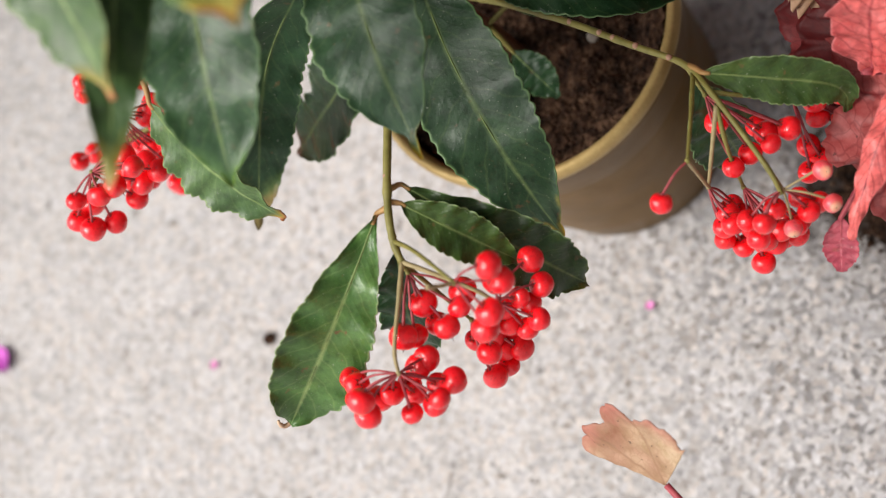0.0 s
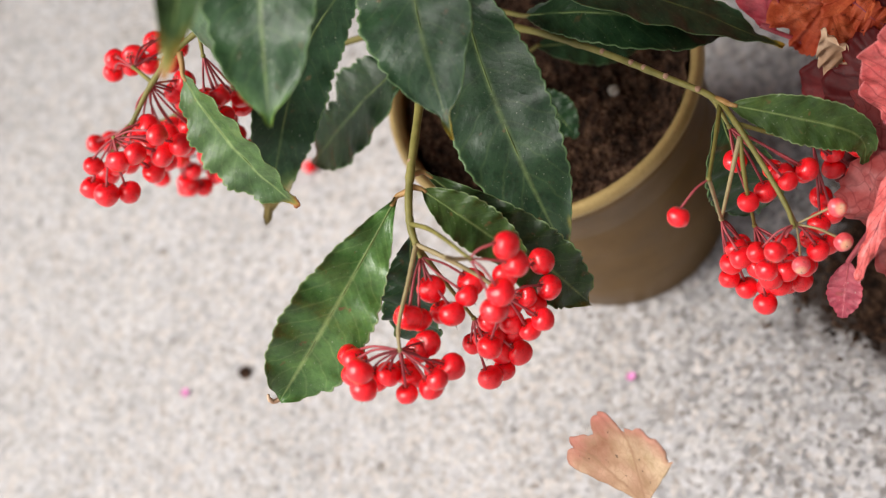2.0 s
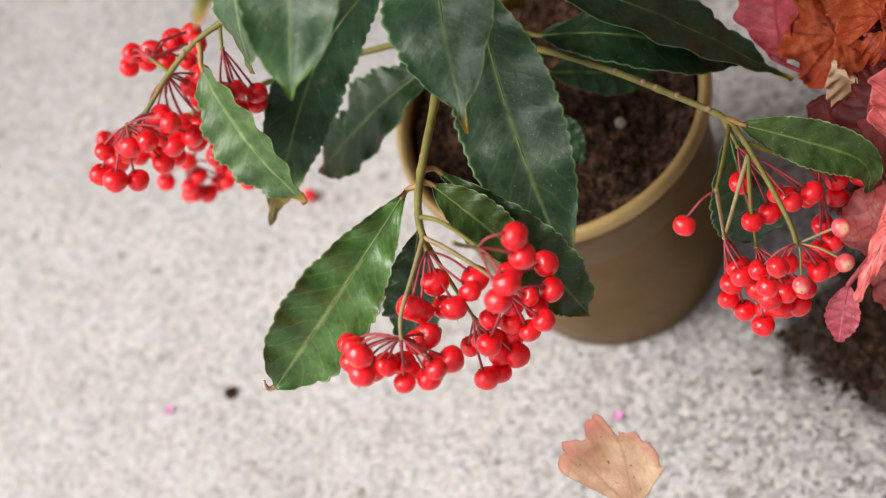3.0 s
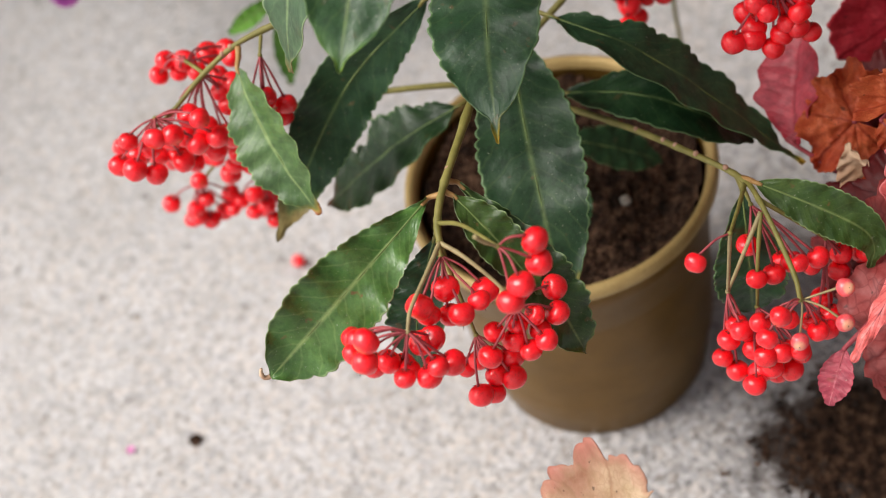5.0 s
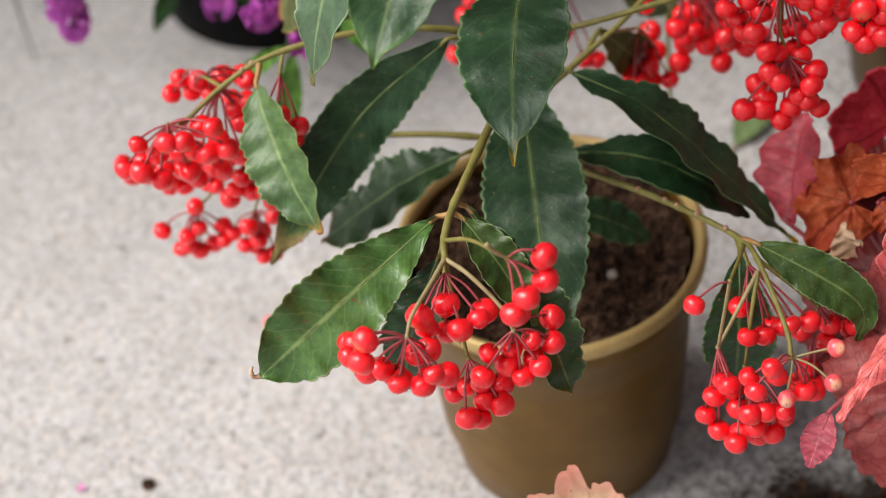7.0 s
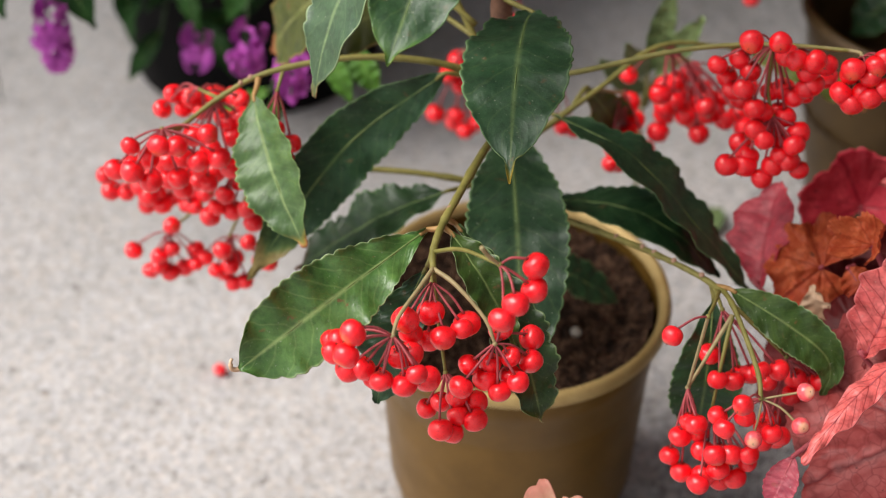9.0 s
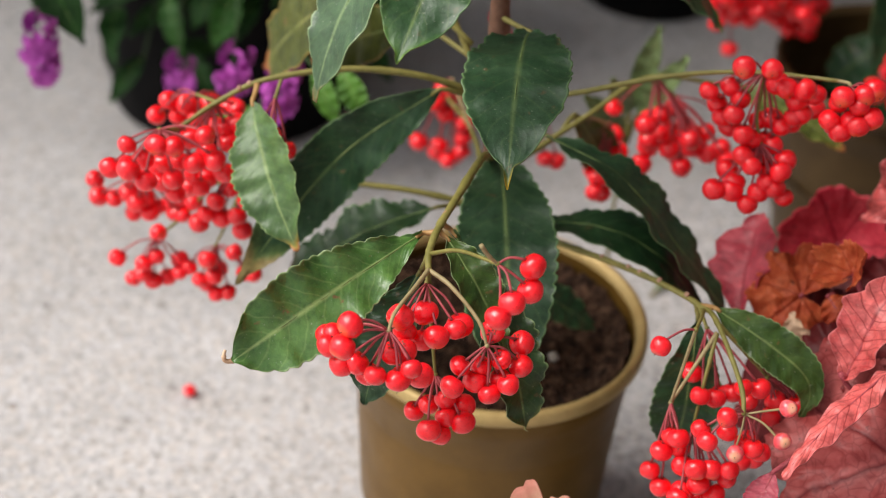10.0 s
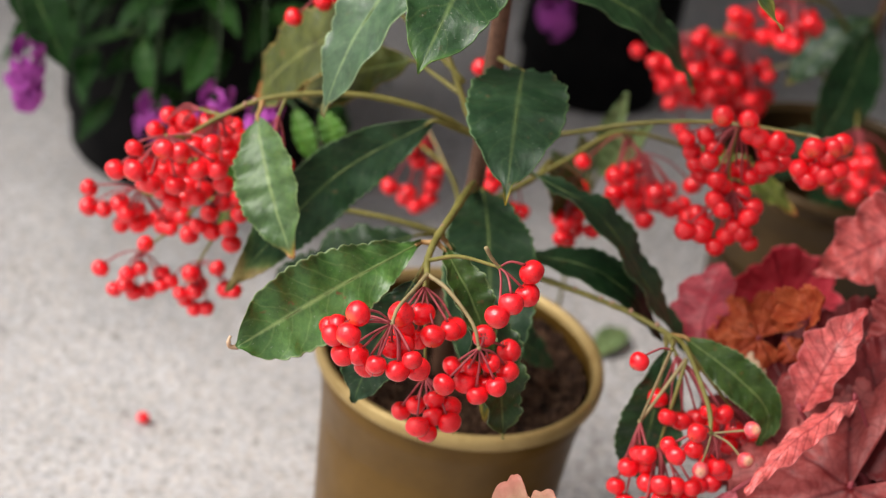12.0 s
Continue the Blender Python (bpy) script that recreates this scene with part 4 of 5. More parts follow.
cluster(plant, [FORK2, (-0.0165, -0.1330, 0.240), (-0.0125, -0.1415, 0.2201)], [
    (-0.0191, -0.1428, 0.2027), (-0.0140, -0.1430, 0.2070), (-0.0075, -0.1480, 0.2150), (-0.0117, -0.1600, 0.2105), (-0.0080, -0.1563, 0.2056), (-0.0067, -0.1521, 0.2102),
    (-0.0005, -0.1532, 0.2099), (-0.0016, -0.1453, 0.2107)], 5, stalk_mat=STEM, big=1.06)

# right front berries
RF, KNOT, HANG = (0.0873, -0.0985, 0.2210), (0.0770, -0.1210, 0.2390), (0.0735, -0.1166, 0.2000)
cluster(plant, [(0.0965, -0.122, 0.217), (0.0989, -0.1301, 0.2107)], [
    (0.1135, -0.1302, 0.2161), (0.1124, -0.1391, 0.2080), (0.0969, -0.1403, 0.2002), (0.0913, -0.1419, 0.2183), (0.0862, -0.1419, 0.2060),
    (0.0841, -0.1339, 0.2040), (0.1035, -0.1365, 0.2005), (0.1010, -0.1290, 0.1960), (0.1070, -0.1330, 0.1960), (0.0935, -0.1330, 0.2040)], 6, pale=(0, 1, 2), small=0.3)
cluster(plant, [RF, (0.0805, -0.1090, 0.2125), HANG], [
    (0.0694, -0.1274, 0.1750), (0.0741, -0.1300, 0.1697), (0.0763, -0.1181, 0.1806), (0.0772, -0.1300, 0.1950), (0.0722, -0.1262, 0.1842), (0.0756, -0.1234, 0.1895), (0.0790, -0.1240, 0.1850)], 7)
cluster(plant, [RF, (0.0850, -0.110, 0.210), (0.0831, -0.1169, 0.1899)], [
    (0.0801, -0.1397, 0.1745), (0.0822, -0.1322, 0.1714), (0.0884, -0.1313, 0.1685), (0.0935, -0.1329, 0.1724), (0.0810, -0.1280, 0.1800), (0.0868, -0.1360, 0.1790),
    (0.0872, -0.1278, 0.1787), (0.0925, -0.1290, 0.1800), (0.0850, -0.1360, 0.1865), (0.0905, -0.1345, 0.1860), (0.0975, -0.1308, 0.1785), (0.0970, -0.1350, 0.1870)], 8, stalk_mat=STEM)
cluster(plant, [(0.0805, -0.0795, 0.2185), (0.0840, -0.092, 0.2175)], [
    (0.0838, -0.1138, 0.2027), (0.0813, -0.0939, 0.1967), (0.0931, -0.0978, 0.1911), (0.0989, -0.1126, 0.2082), (0.1057, -0.1082, 0.2051), (0.0900, -0.1095, 0.1990), (0.0965, -0.1040, 0.1980), (0.1032, -0.1035, 0.1945)], 9, stalk_mat=STEM)
cluster(plant, [(0.087, -0.094, 0.2225), (0.1090, -0.0985, 0.2030)], [(0.1142, -0.0959, 0.1901), (0.1223, -0.0915, 0.1836), (0.1200, -0.0993, 0.1749), (0.1234, -0.0963, 0.1905), (0.1130, -0.0990, 0.1840), (0.1087, -0.1097, 0.1720), (0.1035, -0.1129, 0.1723), (0.1063, -0.1050, 0.1761)], 28, stalk_mat=STEM)
cluster(plant, [(0.0825, -0.0840, 0.2195), (0.0800, -0.1030, 0.2300), KNOT], [(0.0650, -0.1310, 0.2376)], 10, stalk_mat=STEM)
stem(plant, [KNOT, (0.0752, -0.1188, 0.2190), HANG], 0.0008, 0.0007, STEM_TAN, "thin tan fruit stalk", 0.1)

# left berries
NL = (-0.1180, -0.0340, 0.2525)
cluster(plant, [(-0.130, -0.044, 0.2455), (-0.136, -0.049, 0.2475)], [(-0.1475, -0.0553, 0.2427), (-0.1540, -0.0579, 0.2326), (-0.1483, -0.0521, 0.2306), (-0.1285, -0.0569, 0.2456), (-0.1347, -0.0587, 0.2466), (-0.1422, -0.0520, 0.2346), (-0.1375, -0.0416, 0.2272), (-0.1304, -0.0440, 0.2300), (-0.1247, -0.0447, 0.2426), (-0.1159, -0.0556, 0.2516), (-0.1174, -0.0493, 0.2399), (-0.1127, -0.0545, 0.2397), (-0.1205, -0.0565, 0.2391), (-0.1439, -0.0668, 0.2391), (-0.1380, -0.0642, 0.2327), (-0.1293, -0.0563, 0.2296)], 11, stalk_mat=STEM, big=1.08)
cluster(plant, [(-0.1165, -0.034, 0.2535), NL], [(-0.1449, -0.0439, 0.2198), (-0.1380, -0.0417, 0.2173), (-0.1349, -0.0275, 0.2113), (-0.1285, -0.0294, 0.2153), (-0.1221, -0.0299, 0.2141), (-0.1291, -0.0300, 0.2083), (-0.1326, -0.0421, 0.2125), (-0.1229, -0.0398, 0.2154), (-0.1121, -0.0335, 0.2352), (-0.1142, -0.0314, 0.2404), (-0.1100, -0.0289, 0.2414), (-0.1444, -0.0284, 0.2149), (-0.1114, -0.0443, 0.2274)], 12, stalk_mat=STEM, big=1.08)
cluster(plant, [(-0.1165, -0.034, 0.2535), (-0.128, -0.020, 0.247)], [(-0.1453, -0.0012, 0.2305), (-0.1512, -0.0006, 0.2219), (-0.1374, -0.0020, 0.2298), (-0.1327, -0.0046, 0.2256), (-0.1415, -0.0022, 0.2242), (-0.1285, 0.0020, 0.2290), (-0.1210, 0.0035, 0.2285), (-0.1150, -0.0080, 0.2350), (-0.1240, -0.0060, 0.2240)], 26, stalk_mat=STEM, big=1.08)
cluster(plant, [(-0.0920, -0.0252, 0.2635), (-0.0932, -0.0320, 0.2580)], [(-0.0923, -0.0444, 0.2483), (-0.0905, -0.0400, 0.2320), (-0.1000, -0.0400, 0.2430), (-0.0975, -0.0345, 0.2350), (-0.0868, -0.0415, 0.2400), (-0.0945, -0.0470, 0.2390), (-0.1030, -0.0420, 0.2345)], 29, stalk_mat=STEM, big=1.08)
cluster(plant, [(-0.125, -0.008, 0.196), (-0.148, -0.012, 0.195), (-0.154, -0.012, 0.197)], [(-0.1767, -0.0109, 0.1919), (-0.1788, -0.0008, 0.1760), (-0.1715, -0.0016, 0.1765), (-0.1637, -0.0054, 0.1835), (-0.1594, -0.0084, 0.1808), (-0.1633, -0.0011, 0.1695), (-0.1546, -0.0051, 0.1741), (-0.1511, -0.0014, 0.1749), (-0.1460, -0.0018, 0.1781), (-0.1402, -0.0059, 0.1842), (-0.1425, -0.0070, 0.1771), (-0.1564, -0.0048, 0.1812), (-0.1347, -0.0068, 0.1842), (-0.1387, -0.0101, 0.1782)], 13, stalk_mat=STEM, big=1.05)
cluster(plant, [(-0.085, -0.004, 0.2), (-0.100, -0.018, 0.214), (-0.108, -0.026, 0.219)], [(-0.1181, -0.0327, 0.2043), (-0.1137, -0.0256, 0.2069), (-0.1041, -0.0364, 0.2090), (-0.1083, -0.0364, 0.2008), (-0.1169, -0.0282, 0.1931), (-0.1068, -0.0331, 0.1913), (-0.1264, -0.0295, 0.1897), (-0.1229, -0.0304, 0.1954), (-0.1055, -0.0322, 0.2148)], 16, stalk_mat=STEM, big=1.08)
cluster(plant, [(-0.125, -0.008, 0.196), (-0.138, -0.010, 0.178), (-0.151, -0.012, 0.165)], [(-0.1705, -0.0060, 0.1469), (-0.1483, -0.0157, 0.1713), (-0.1505, -0.0130, 0.1559), (-0.1555, -0.0156, 0.1532), (-0.1622, -0.0104, 0.1398), (-0.1564, -0.0147, 0.1468), (-0.1522, -0.0137, 0.1427), (-0.1469, -0.0090, 0.1421), (-0.1400, -0.0142, 0.1493), (-0.1417, -0.0071, 0.1513)], 15, stalk_mat=STEM)
cluster(plant, [(-0.112, -0.006, 0.197), (-0.118, -0.009, 0.180), (-0.124, -0.012, 0.165)], [(-0.1363, -0.0113, 0.1508), (-0.1301, -0.0168, 0.1489), (-0.1262, -0.0173, 0.1610), (-0.1240, -0.0153, 0.1508), (-0.1292, -0.0088, 0.1406), (-0.1233, -0.0106, 0.1517), (-0.1232, -0.0152, 0.1408), (-0.1183, -0.0140, 0.1418), (-0.1147, -0.0159, 0.1658), (-0.1103, -0.0125, 0.1531), (-0.1056, -0.0175, 0.1562)], 27, stalk_mat=STEM)

# berries behind the ageing leaf
cluster(plant, [(-0.025, 0.012, 0.27), (-0.045, 0.020, 0.300), (-0.062, 0.028, 0.312)], [(-0.1000, 0.0300, 0.2740), (-0.0880, 0.0300, 0.2840), (-0.0820, 0.0300, 0.2890)], 30, big=1.1)

# right back berries
NB = (0.0950, -0.0175, 0.2865)
cluster(plant, [(0.092, -0.017, 0.286), NB], [(0.0755, -0.0184, 0.2761), (0.0837, -0.0149, 0.2773), (0.0798, -0.0138, 0.2683), (0.0823, -0.0178, 0.2649), (0.0863, -0.0137, 0.2585), (0.0903, -0.0307, 0.2661), (0.0937, -0.0258, 0.2614), (0.0970, -0.0136, 0.2625), (0.1009, -0.0170, 0.2561), (0.1030, -0.0236, 0.2583), (0.1019, -0.0140, 0.2644), (0.1053, -0.0198, 0.2650), (0.1096, -0.0163, 0.2651), (0.1087, -0.0257, 0.2734), (0.1035, -0.0276, 0.2867), (0.1004, -0.0230, 0.2858), (0.1102, -0.0285, 0.2876), (0.1152, -0.0241, 0.2832), (0.1171, -0.0137, 0.2711), (0.1110, -0.0250, 0.2746), (0.0963, -0.0308, 0.2958), (0.0860, -0.0302, 0.2951), (0.0857, -0.0279, 0.2726), (0.0882, -0.0169, 0.2734), (0.1088, -0.0245, 0.2803)], 17, stalk_mat=STEM, big=1.10)
cluster(plant, [(0.092, -0.017, 0.286), (0.1225, -0.026, 0.2915), (0.1265, -0.0310, 0.2925)], [(0.1300, -0.0428, 0.2964), (0.1332, -0.0408, 0.2978), (0.1288, -0.0437, 0.2920), (0.1219, -0.0391, 0.2892), (0.1194, -0.0432, 0.2843), (0.1237, -0.0451, 0.2810), (0.1272, -0.0437, 0.2855), (0.1293, -0.0467, 0.2853), (0.1341, -0.0436, 0.2873), (0.1219, -0.0450, 0.2958), (0.1220, -0.0399, 0.2799)], 18, big=1.05)
cluster(plant, [NB, (0.095, -0.022, 0.27), (0.098, -0.026, 0.260)], [(0.0916, -0.0329, 0.2576), (0.0952, -0.0356, 0.2552), (0.0878, -0.0233, 0.2441), (0.0901, -0.0311, 0.2441), (0.0894, -0.0341, 0.2418), (0.0826, -0.0362, 0.2427), (0.0964, -0.0362, 0.2376), (0.1023, -0.0346, 0.2479), (0.1031, -0.0275, 0.2486), (0.0999, -0.0349, 0.2430), (0.1065, -0.0364, 0.2546), (0.1081, -0.0301, 0.2560), (0.1101, -0.0335, 0.2411), (0.0996, -0.0230, 0.2508), (0.1056, -0.0353, 0.2462)], 19, stalk_mat=STEM, big=1.12)
cluster(plant, [(0.055, 0.055, 0.236), (0.058, 0.06, 0.233)], spread((0.058, 0.06, 0.233), (0.0680, 0.0600, 0.2040), 16, (0.010, 0.010, 0.007), 31), 20, stalk_mat=STEM, big=1.15)
cluster(plant, [(0.055, 0.055, 0.236), (0.068, 0.066, 0.222)], spread((0.068, 0.066, 0.222), (0.0760, 0.0600, 0.2020), 12, (0.009, 0.008, 0.006), 32), 21, big=1.15)
cluster(plant, [(0.03, 0.03, 0.228), (0.04, 0.055, 0.21)], spread((0.04, 0.055, 0.21), (0.0480, 0.0600, 0.1830), 9, (0.009, 0.008, 0.006), 33), 22, big=1.15)
cluster(plant, [(-0.02, 0.05, 0.2), (-0.036, 0.11, 0.190)], [(-0.0403, 0.1190, 0.1782), (-0.0347, 0.1150, 0.1782), (-0.0432, 0.1094, 0.1760), (-0.0380, 0.1121, 0.1690), (-0.0285, 0.1119, 0.1654), (-0.0285, 0.1115, 0.1561), (-0.0288, 0.1118, 0.1483), (-0.0422, 0.1194, 0.1409), (-0.0354, 0.1107, 0.1426), (-0.0501, 0.1096, 0.1524), (-0.0323, 0.1201, 0.1392), (-0.0406, 0.1158, 0.1475), (-0.0286, 0.1209, 0.1556)], 23, big=1.15)
cluster(plant, [(-0.008, 0.003, 0.2), (-0.006, 0.06, 0.222), (-0.004, 0.085, 0.225)], [(-0.0153, 0.0888, 0.2387), (-0.0137, 0.0948, 0.2182), (-0.0014, 0.0918, 0.1815), (0.0035, 0.0935, 0.1773), (0.0185, 0.0929, 0.1619), (0.0134, 0.0899, 0.1642), (0.0012, 0.0851, 0.1776)], 24, big=1.1)


# ---- second coralberry in the pot further back ----
plant2 = thing("coralberry_shrub", "coralberry with red berry clusters in the pot behind", "plant", (0, 0, 0))
stem(plant2, [(0.205, 0.28, 0.05), (0.203, 0.278, 0.14), (0.206, 0.28, 0.24), (0.204, 0.278, 0.33)], 0.004, 0.003, TRUNK, "brown woody main stem")
stem(plant2, [(0.204, 0.279, 0.17), (0.17, 0.27, 0.195), (0.135, 0.265, 0.205), (0.105, 0.26, 0.205)], 0.0017, 0.001)
stem(plant2, [(0.204, 0.279, 0.16), (0.2, 0.24, 0.185), (0.195, 0.205, 0.19)], 0.0017, 0.001)
stem(plant2, [(0.204, 0.279, 0.2), (0.17, 0.25, 0.24), (0.145, 0.225, 0.25)], 0.0017, 0.001)
cluster(plant2, [(0.135, 0.265, 0.205), (0.128, 0.268, 0.203)], spread((0.128, 0.268, 0.203), (0.1240, 0.2680, 0.1740), 34, (0.012, 0.010, 0.014), 41), 41, big=1.25)
cluster(plant2, [(0.105, 0.26, 0.205), (0.098, 0.258, 0.204)], spread((0.098, 0.258, 0.204), (0.0980, 0.2540, 0.1800), 32, (0.011, 0.010, 0.014), 42), 42, big=1.25)
cluster(plant2, [(0.17, 0.27, 0.195), (0.152, 0.28, 0.182)], spread((0.152, 0.28, 0.182), (0.1420, 0.2860, 0.1560), 16, (0.009, 0.008, 0.008), 43), 43, big=1.25)
cluster(plant2, [(0.2, 0.24, 0.185), (0.195, 0.205, 0.19)], spread((0.195, 0.205, 0.19), (0.1960, 0.1900, 0.1700), 20, (0.012, 0.008, 0.009), 44), 44, big=1.25)
cluster(plant2, [(0.17, 0.25, 0.24), (0.145, 0.225, 0.25)], spread((0.145, 0.225, 0.25), (0.1420, 0.2150, 0.2330), 18, (0.012, 0.008, 0.008), 45), 45, big=1.25)
leaf(plant2, (0.2, 0.27, 0.225), (0.178, 0.215, 0.165), 0.034, (0.2, -0.9, 0.3), LEAF_DARK, 0.008, 0.1, 0.001, 16, (0.205, 0.279, 0.225), seed=51)
leaf(plant2, (0.215, 0.26, 0.235), (0.235, 0.19, 0.19), 0.036, (0.4, -0.9, 0.25), LEAF_DARK, 0.01, 0.1, 0.001, 16, (0.206, 0.28, 0.235), seed=52)
leaf(plant2, (0.2, 0.27, 0.23), (0.16, 0.255, 0.185), 0.026, (-0.3, -0.5, 0.8), LEAF_TIP, 0.008, 0.1, 0.001, 16, (0.205, 0.279, 0.23), seed=53)
leaf(plant2, (0.21, 0.29, 0.24), (0.26, 0.33, 0.22), 0.036, (0.3, -0.3, 0.8), LEAF_DARK, 0.01, 0.1, 0.001, 16, (0.206, 0.28, 0.238), seed=54)
leaf(plant2, (0.2, 0.29, 0.24), (0.15, 0.35, 0.23), 0.036, (-0.3, -0.3, 0.8), LEAF_DARK, 0.01, 0.1, 0.001, 16, (0.206, 0.28, 0.238), seed=55)
leaf(plant2, (0.205, 0.265, 0.15), (0.2, 0.235, 0.11), 0.03, (0.0, -0.6, 0.7), LEAF_DARK, 0.006, 0.1, 0.001, 14, (0.204, 0.279, 0.15), seed=56)
leaf(plant2, (0.2, 0.275, 0.15), (0.165, 0.27, 0.115), 0.03, (-0.3, -0.4, 0.8), LEAF_DARK, 0.006, 0.1, 0.001, 14, (0.204, 0.279, 0.15), seed=57)

# crown leaves above the view, added to shade the pot and ground
for k in range(8):
    a = 0.5 + k * 0.785
    leaf(plant2, (0.204 + 0.02 * math.cos(a), 0.278 + 0.02 * math.sin(a), 0.335 - 0.01 * (k % 2)), (0.204 + 0.115 * math.cos(a), 0.278 + 0.115 * math.sin(a), 0.315 - 0.015 * (k % 3)), 0.036, (0.2 * math.cos(a), 0.2 * math.sin(a), 0.95), LEAF_DARK, 0.012, 0.1, 0.001, 18, (0.204, 0.278, 0.328), seed=80 + k)

# ---- red-leaved coral bells ----
def palmate(parent, centre, face, tip, size, mat, cup=0.2, fold=0.0, crumple=0.1, lobes=7, root=None, seed=0, label="", sinus=24, stalk=0.0012, pucker=0.05, ruffle=0.07, deep=1.0, blunt=0.8, scallop=0.045):
    """A round lobed leaf: face is the way its upper side looks, tip the way its middle lobe points."""
    rng = random.Random(seed)
    c, f = Vector(centre), Vector(face).normalized()
    y = Vector(tip)
    y = (y - f * y.dot(f)).normalized()
    x = y.cross(f)
    off = Vector((rng.random(), rng.random(), rng.random())) * 40
    rows, cols = 16, 120
    grid, uvs, nrm = [], [], []
    for i in range(rows + 1):
        q = max(i / rows, 0.01)
        row, urow = [], []
        for j in range(cols + 1):
            a = (j / cols - 0.5) * 2 * radians(180 - sinus)
            aa = a + 0.22 * noise.noise(Vector((2.2 * a, 0, 0)) + off)
            lobe = abs(math.cos(lobes * aa / 2 * (2 * math.pi / (2 * radians(180 - sinus)))))
            edge = 0.80 + deep * (0.18 + 0.14 * noise.noise(Vector((1.7 * a, 5, 0)) + off)) * lobe ** blunt + scallop * abs(math.sin(lobes * 3.1 * aa + 0.4)) + 0.05 * noise.noise(Vector((9 * a, 9, 0)) + off) - 0.12 * (abs(a) / math.pi) ** 2
            r = size * q * (1 + (edge - 1) * q ** 1.5)
            px, py = r * math.sin(a), r * math.cos(a)
            h = cup * r * r / size + fold * abs(px) + pucker * r * math.cos(lobes * a) * q
            w = Vector((px, py, 0)) / size
            h += crumple * size * (0.6 * noise.noise(w * 1.7 + off) * q + 0.3 * noise.noise(w * 4.5 + off) * q + 0.12 * noise.noise(w * 10 + off))
            h += ruffle * size * q ** 4 * math.sin(9 * a + 6 * noise.noise(Vector((3 * a, 2, 0)) + off)) + 0.018 * size * q * noise.noise(w * 16 + off)
            row.append(c + x * px + y * py + f * h)
            urow.append((0.5 + 0.5 * px / size, 0.5 + 0.5 * py / size))
        grid.append(row)
        uvs.append(urow)
        nrm.append(f)
    bm = bmesh.new()
    shell(bm, grid, uvs, 0.0004, nrm)
    blade = part("leaf", bm, mat, parent, label)
    if root:
        root = Vector(root)
        bm = bmesh.new()
        tube(bm, [root, root.lerp(c, 0.55) + Vector((0, 0, -0.008)), c - f * 0.006 - y * 0.002, c], stalk * 1.3, stalk, 7, 6)
        part("leaf_stalk", bm, HEU_STALK, blade, "wine-red leaf stalk")
    return blade


HEU_STALK = stem_material("coral_stalk", (0.28, 0.03, 0.05), (0.42, 0.09, 0.1))
HEU_FOLD = leaf_material("coral_fold", (0.42, 0.050, 0.050), (0.66, 0.16, 0.15), (0.17, 0.004, 0.008), None, 0.40, (0.58, 0.15, 0.15), spots=0.3, veins=0.85, spec=0.36, net_much=0.28, net_scale=210)
HEU_ROSE = leaf_material("coral_rose_leaf", (0.40, 0.020, 0.040), (0.62, 0.12, 0.15), (0.30, 0.010, 0.026), None, 0.42, (0.5, 0.06, 0.08), spots=0.1, veins=0.35, spec=0.36)
HEU_SMALL = leaf_material("coral_small_leaf", (0.32, 0.035, 0.065), (0.48, 0.09, 0.12), (0.5, 0.14, 0.17), None, 0.5, (0.4, 0.05, 0.08), spots=0.3)
coral = thing("coral_bells", "coral bells with crinkled red, pink and orange leaves", "plant", (0, 0, 0))
CROWN = (0.215, -0.09, 0.118)
palmate(coral, (0.1590, -0.1215, 0.1915), (-0.30, -0.60, 0.74), (-0.65, -0.45, -0.3), 0.0525, HEU_PINK, -0.12, 0.0, 0.20, root=CROWN, seed=1, label="large pink leaf with dark red veins", pucker=0.08)
leaf(coral, (0.1560, -0.1030, 0.2200), (0.1135, -0.1505, 0.2010), 0.0110, (-0.50, -0.45, 0.75), HEU_FOLD, 0.007, -0.45, 0.0012, 8, CROWN, 0, 0.42, seed=22, label="pink leaf with a curled toothed margin", lobing=0.06, crumple=0.0022, stalk_mat=HEU_STALK, rib_mat=HEU_STALK)
leaf(coral, (0.1365, -0.1010, 0.2080), (0.1520, -0.0845, 0.2510), 0.0220, (-0.62, -0.62, 0.48), HEU_FOLD, 0.003, 0.40, 0.0012, 7, CROWN, 0, 0.45, seed=2, label="upright folded pink leaf with red veins", lobing=0.10, crumple=0.0024, stalk_mat=HEU_STALK, rib_mat=HEU_STALK)
leaf(coral, (0.1022, -0.0380, 0.1838), (0.1087, 0.0021, 0.2082), 0.0270, (-0.55, -0.75, 0.35), HEU_ROSE, 0.003, 0.45, 0.0010, 5, CROWN, 0, 0.50, seed=3, stalk_mat=HEU_STALK, rib_mat=HEU_STALK, label="smooth rose-red leaf folded along its midrib", lobing=0.10, crumple=0.0012)
palmate(coral, (0.1475, 0.0300, 0.1770), (-0.15, -0.85, 0.50), (0.15, 0.2, 0.9), 0.026, HEU_RED, 0.35, 0.3, 0.10, 3, root=CROWN, seed=4, deep=1.4, ruffle=0.03)
palmate(coral, (0.1240, -0.0440, 0.2020), (-0.15, -0.62, 0.76), (-0.9, -0.1, 0.1), 0.0235, HEU_ORANGE, -0.60, 0.10, 0.85, root=CROWN, seed=5, label="withering orange leaf, crumpled", pucker=0.16, ruffle=0.24)
palmate(coral, (0.1390, -0.0560, 0.2250), (-0.6, -0.5, 0.6), (-0.2, 0.1, 0.9), 0.0115, HEU_ORANGE, 0.7, 0.5, 0.6, 5, root=CROWN, seed=6, pucker=0.12)
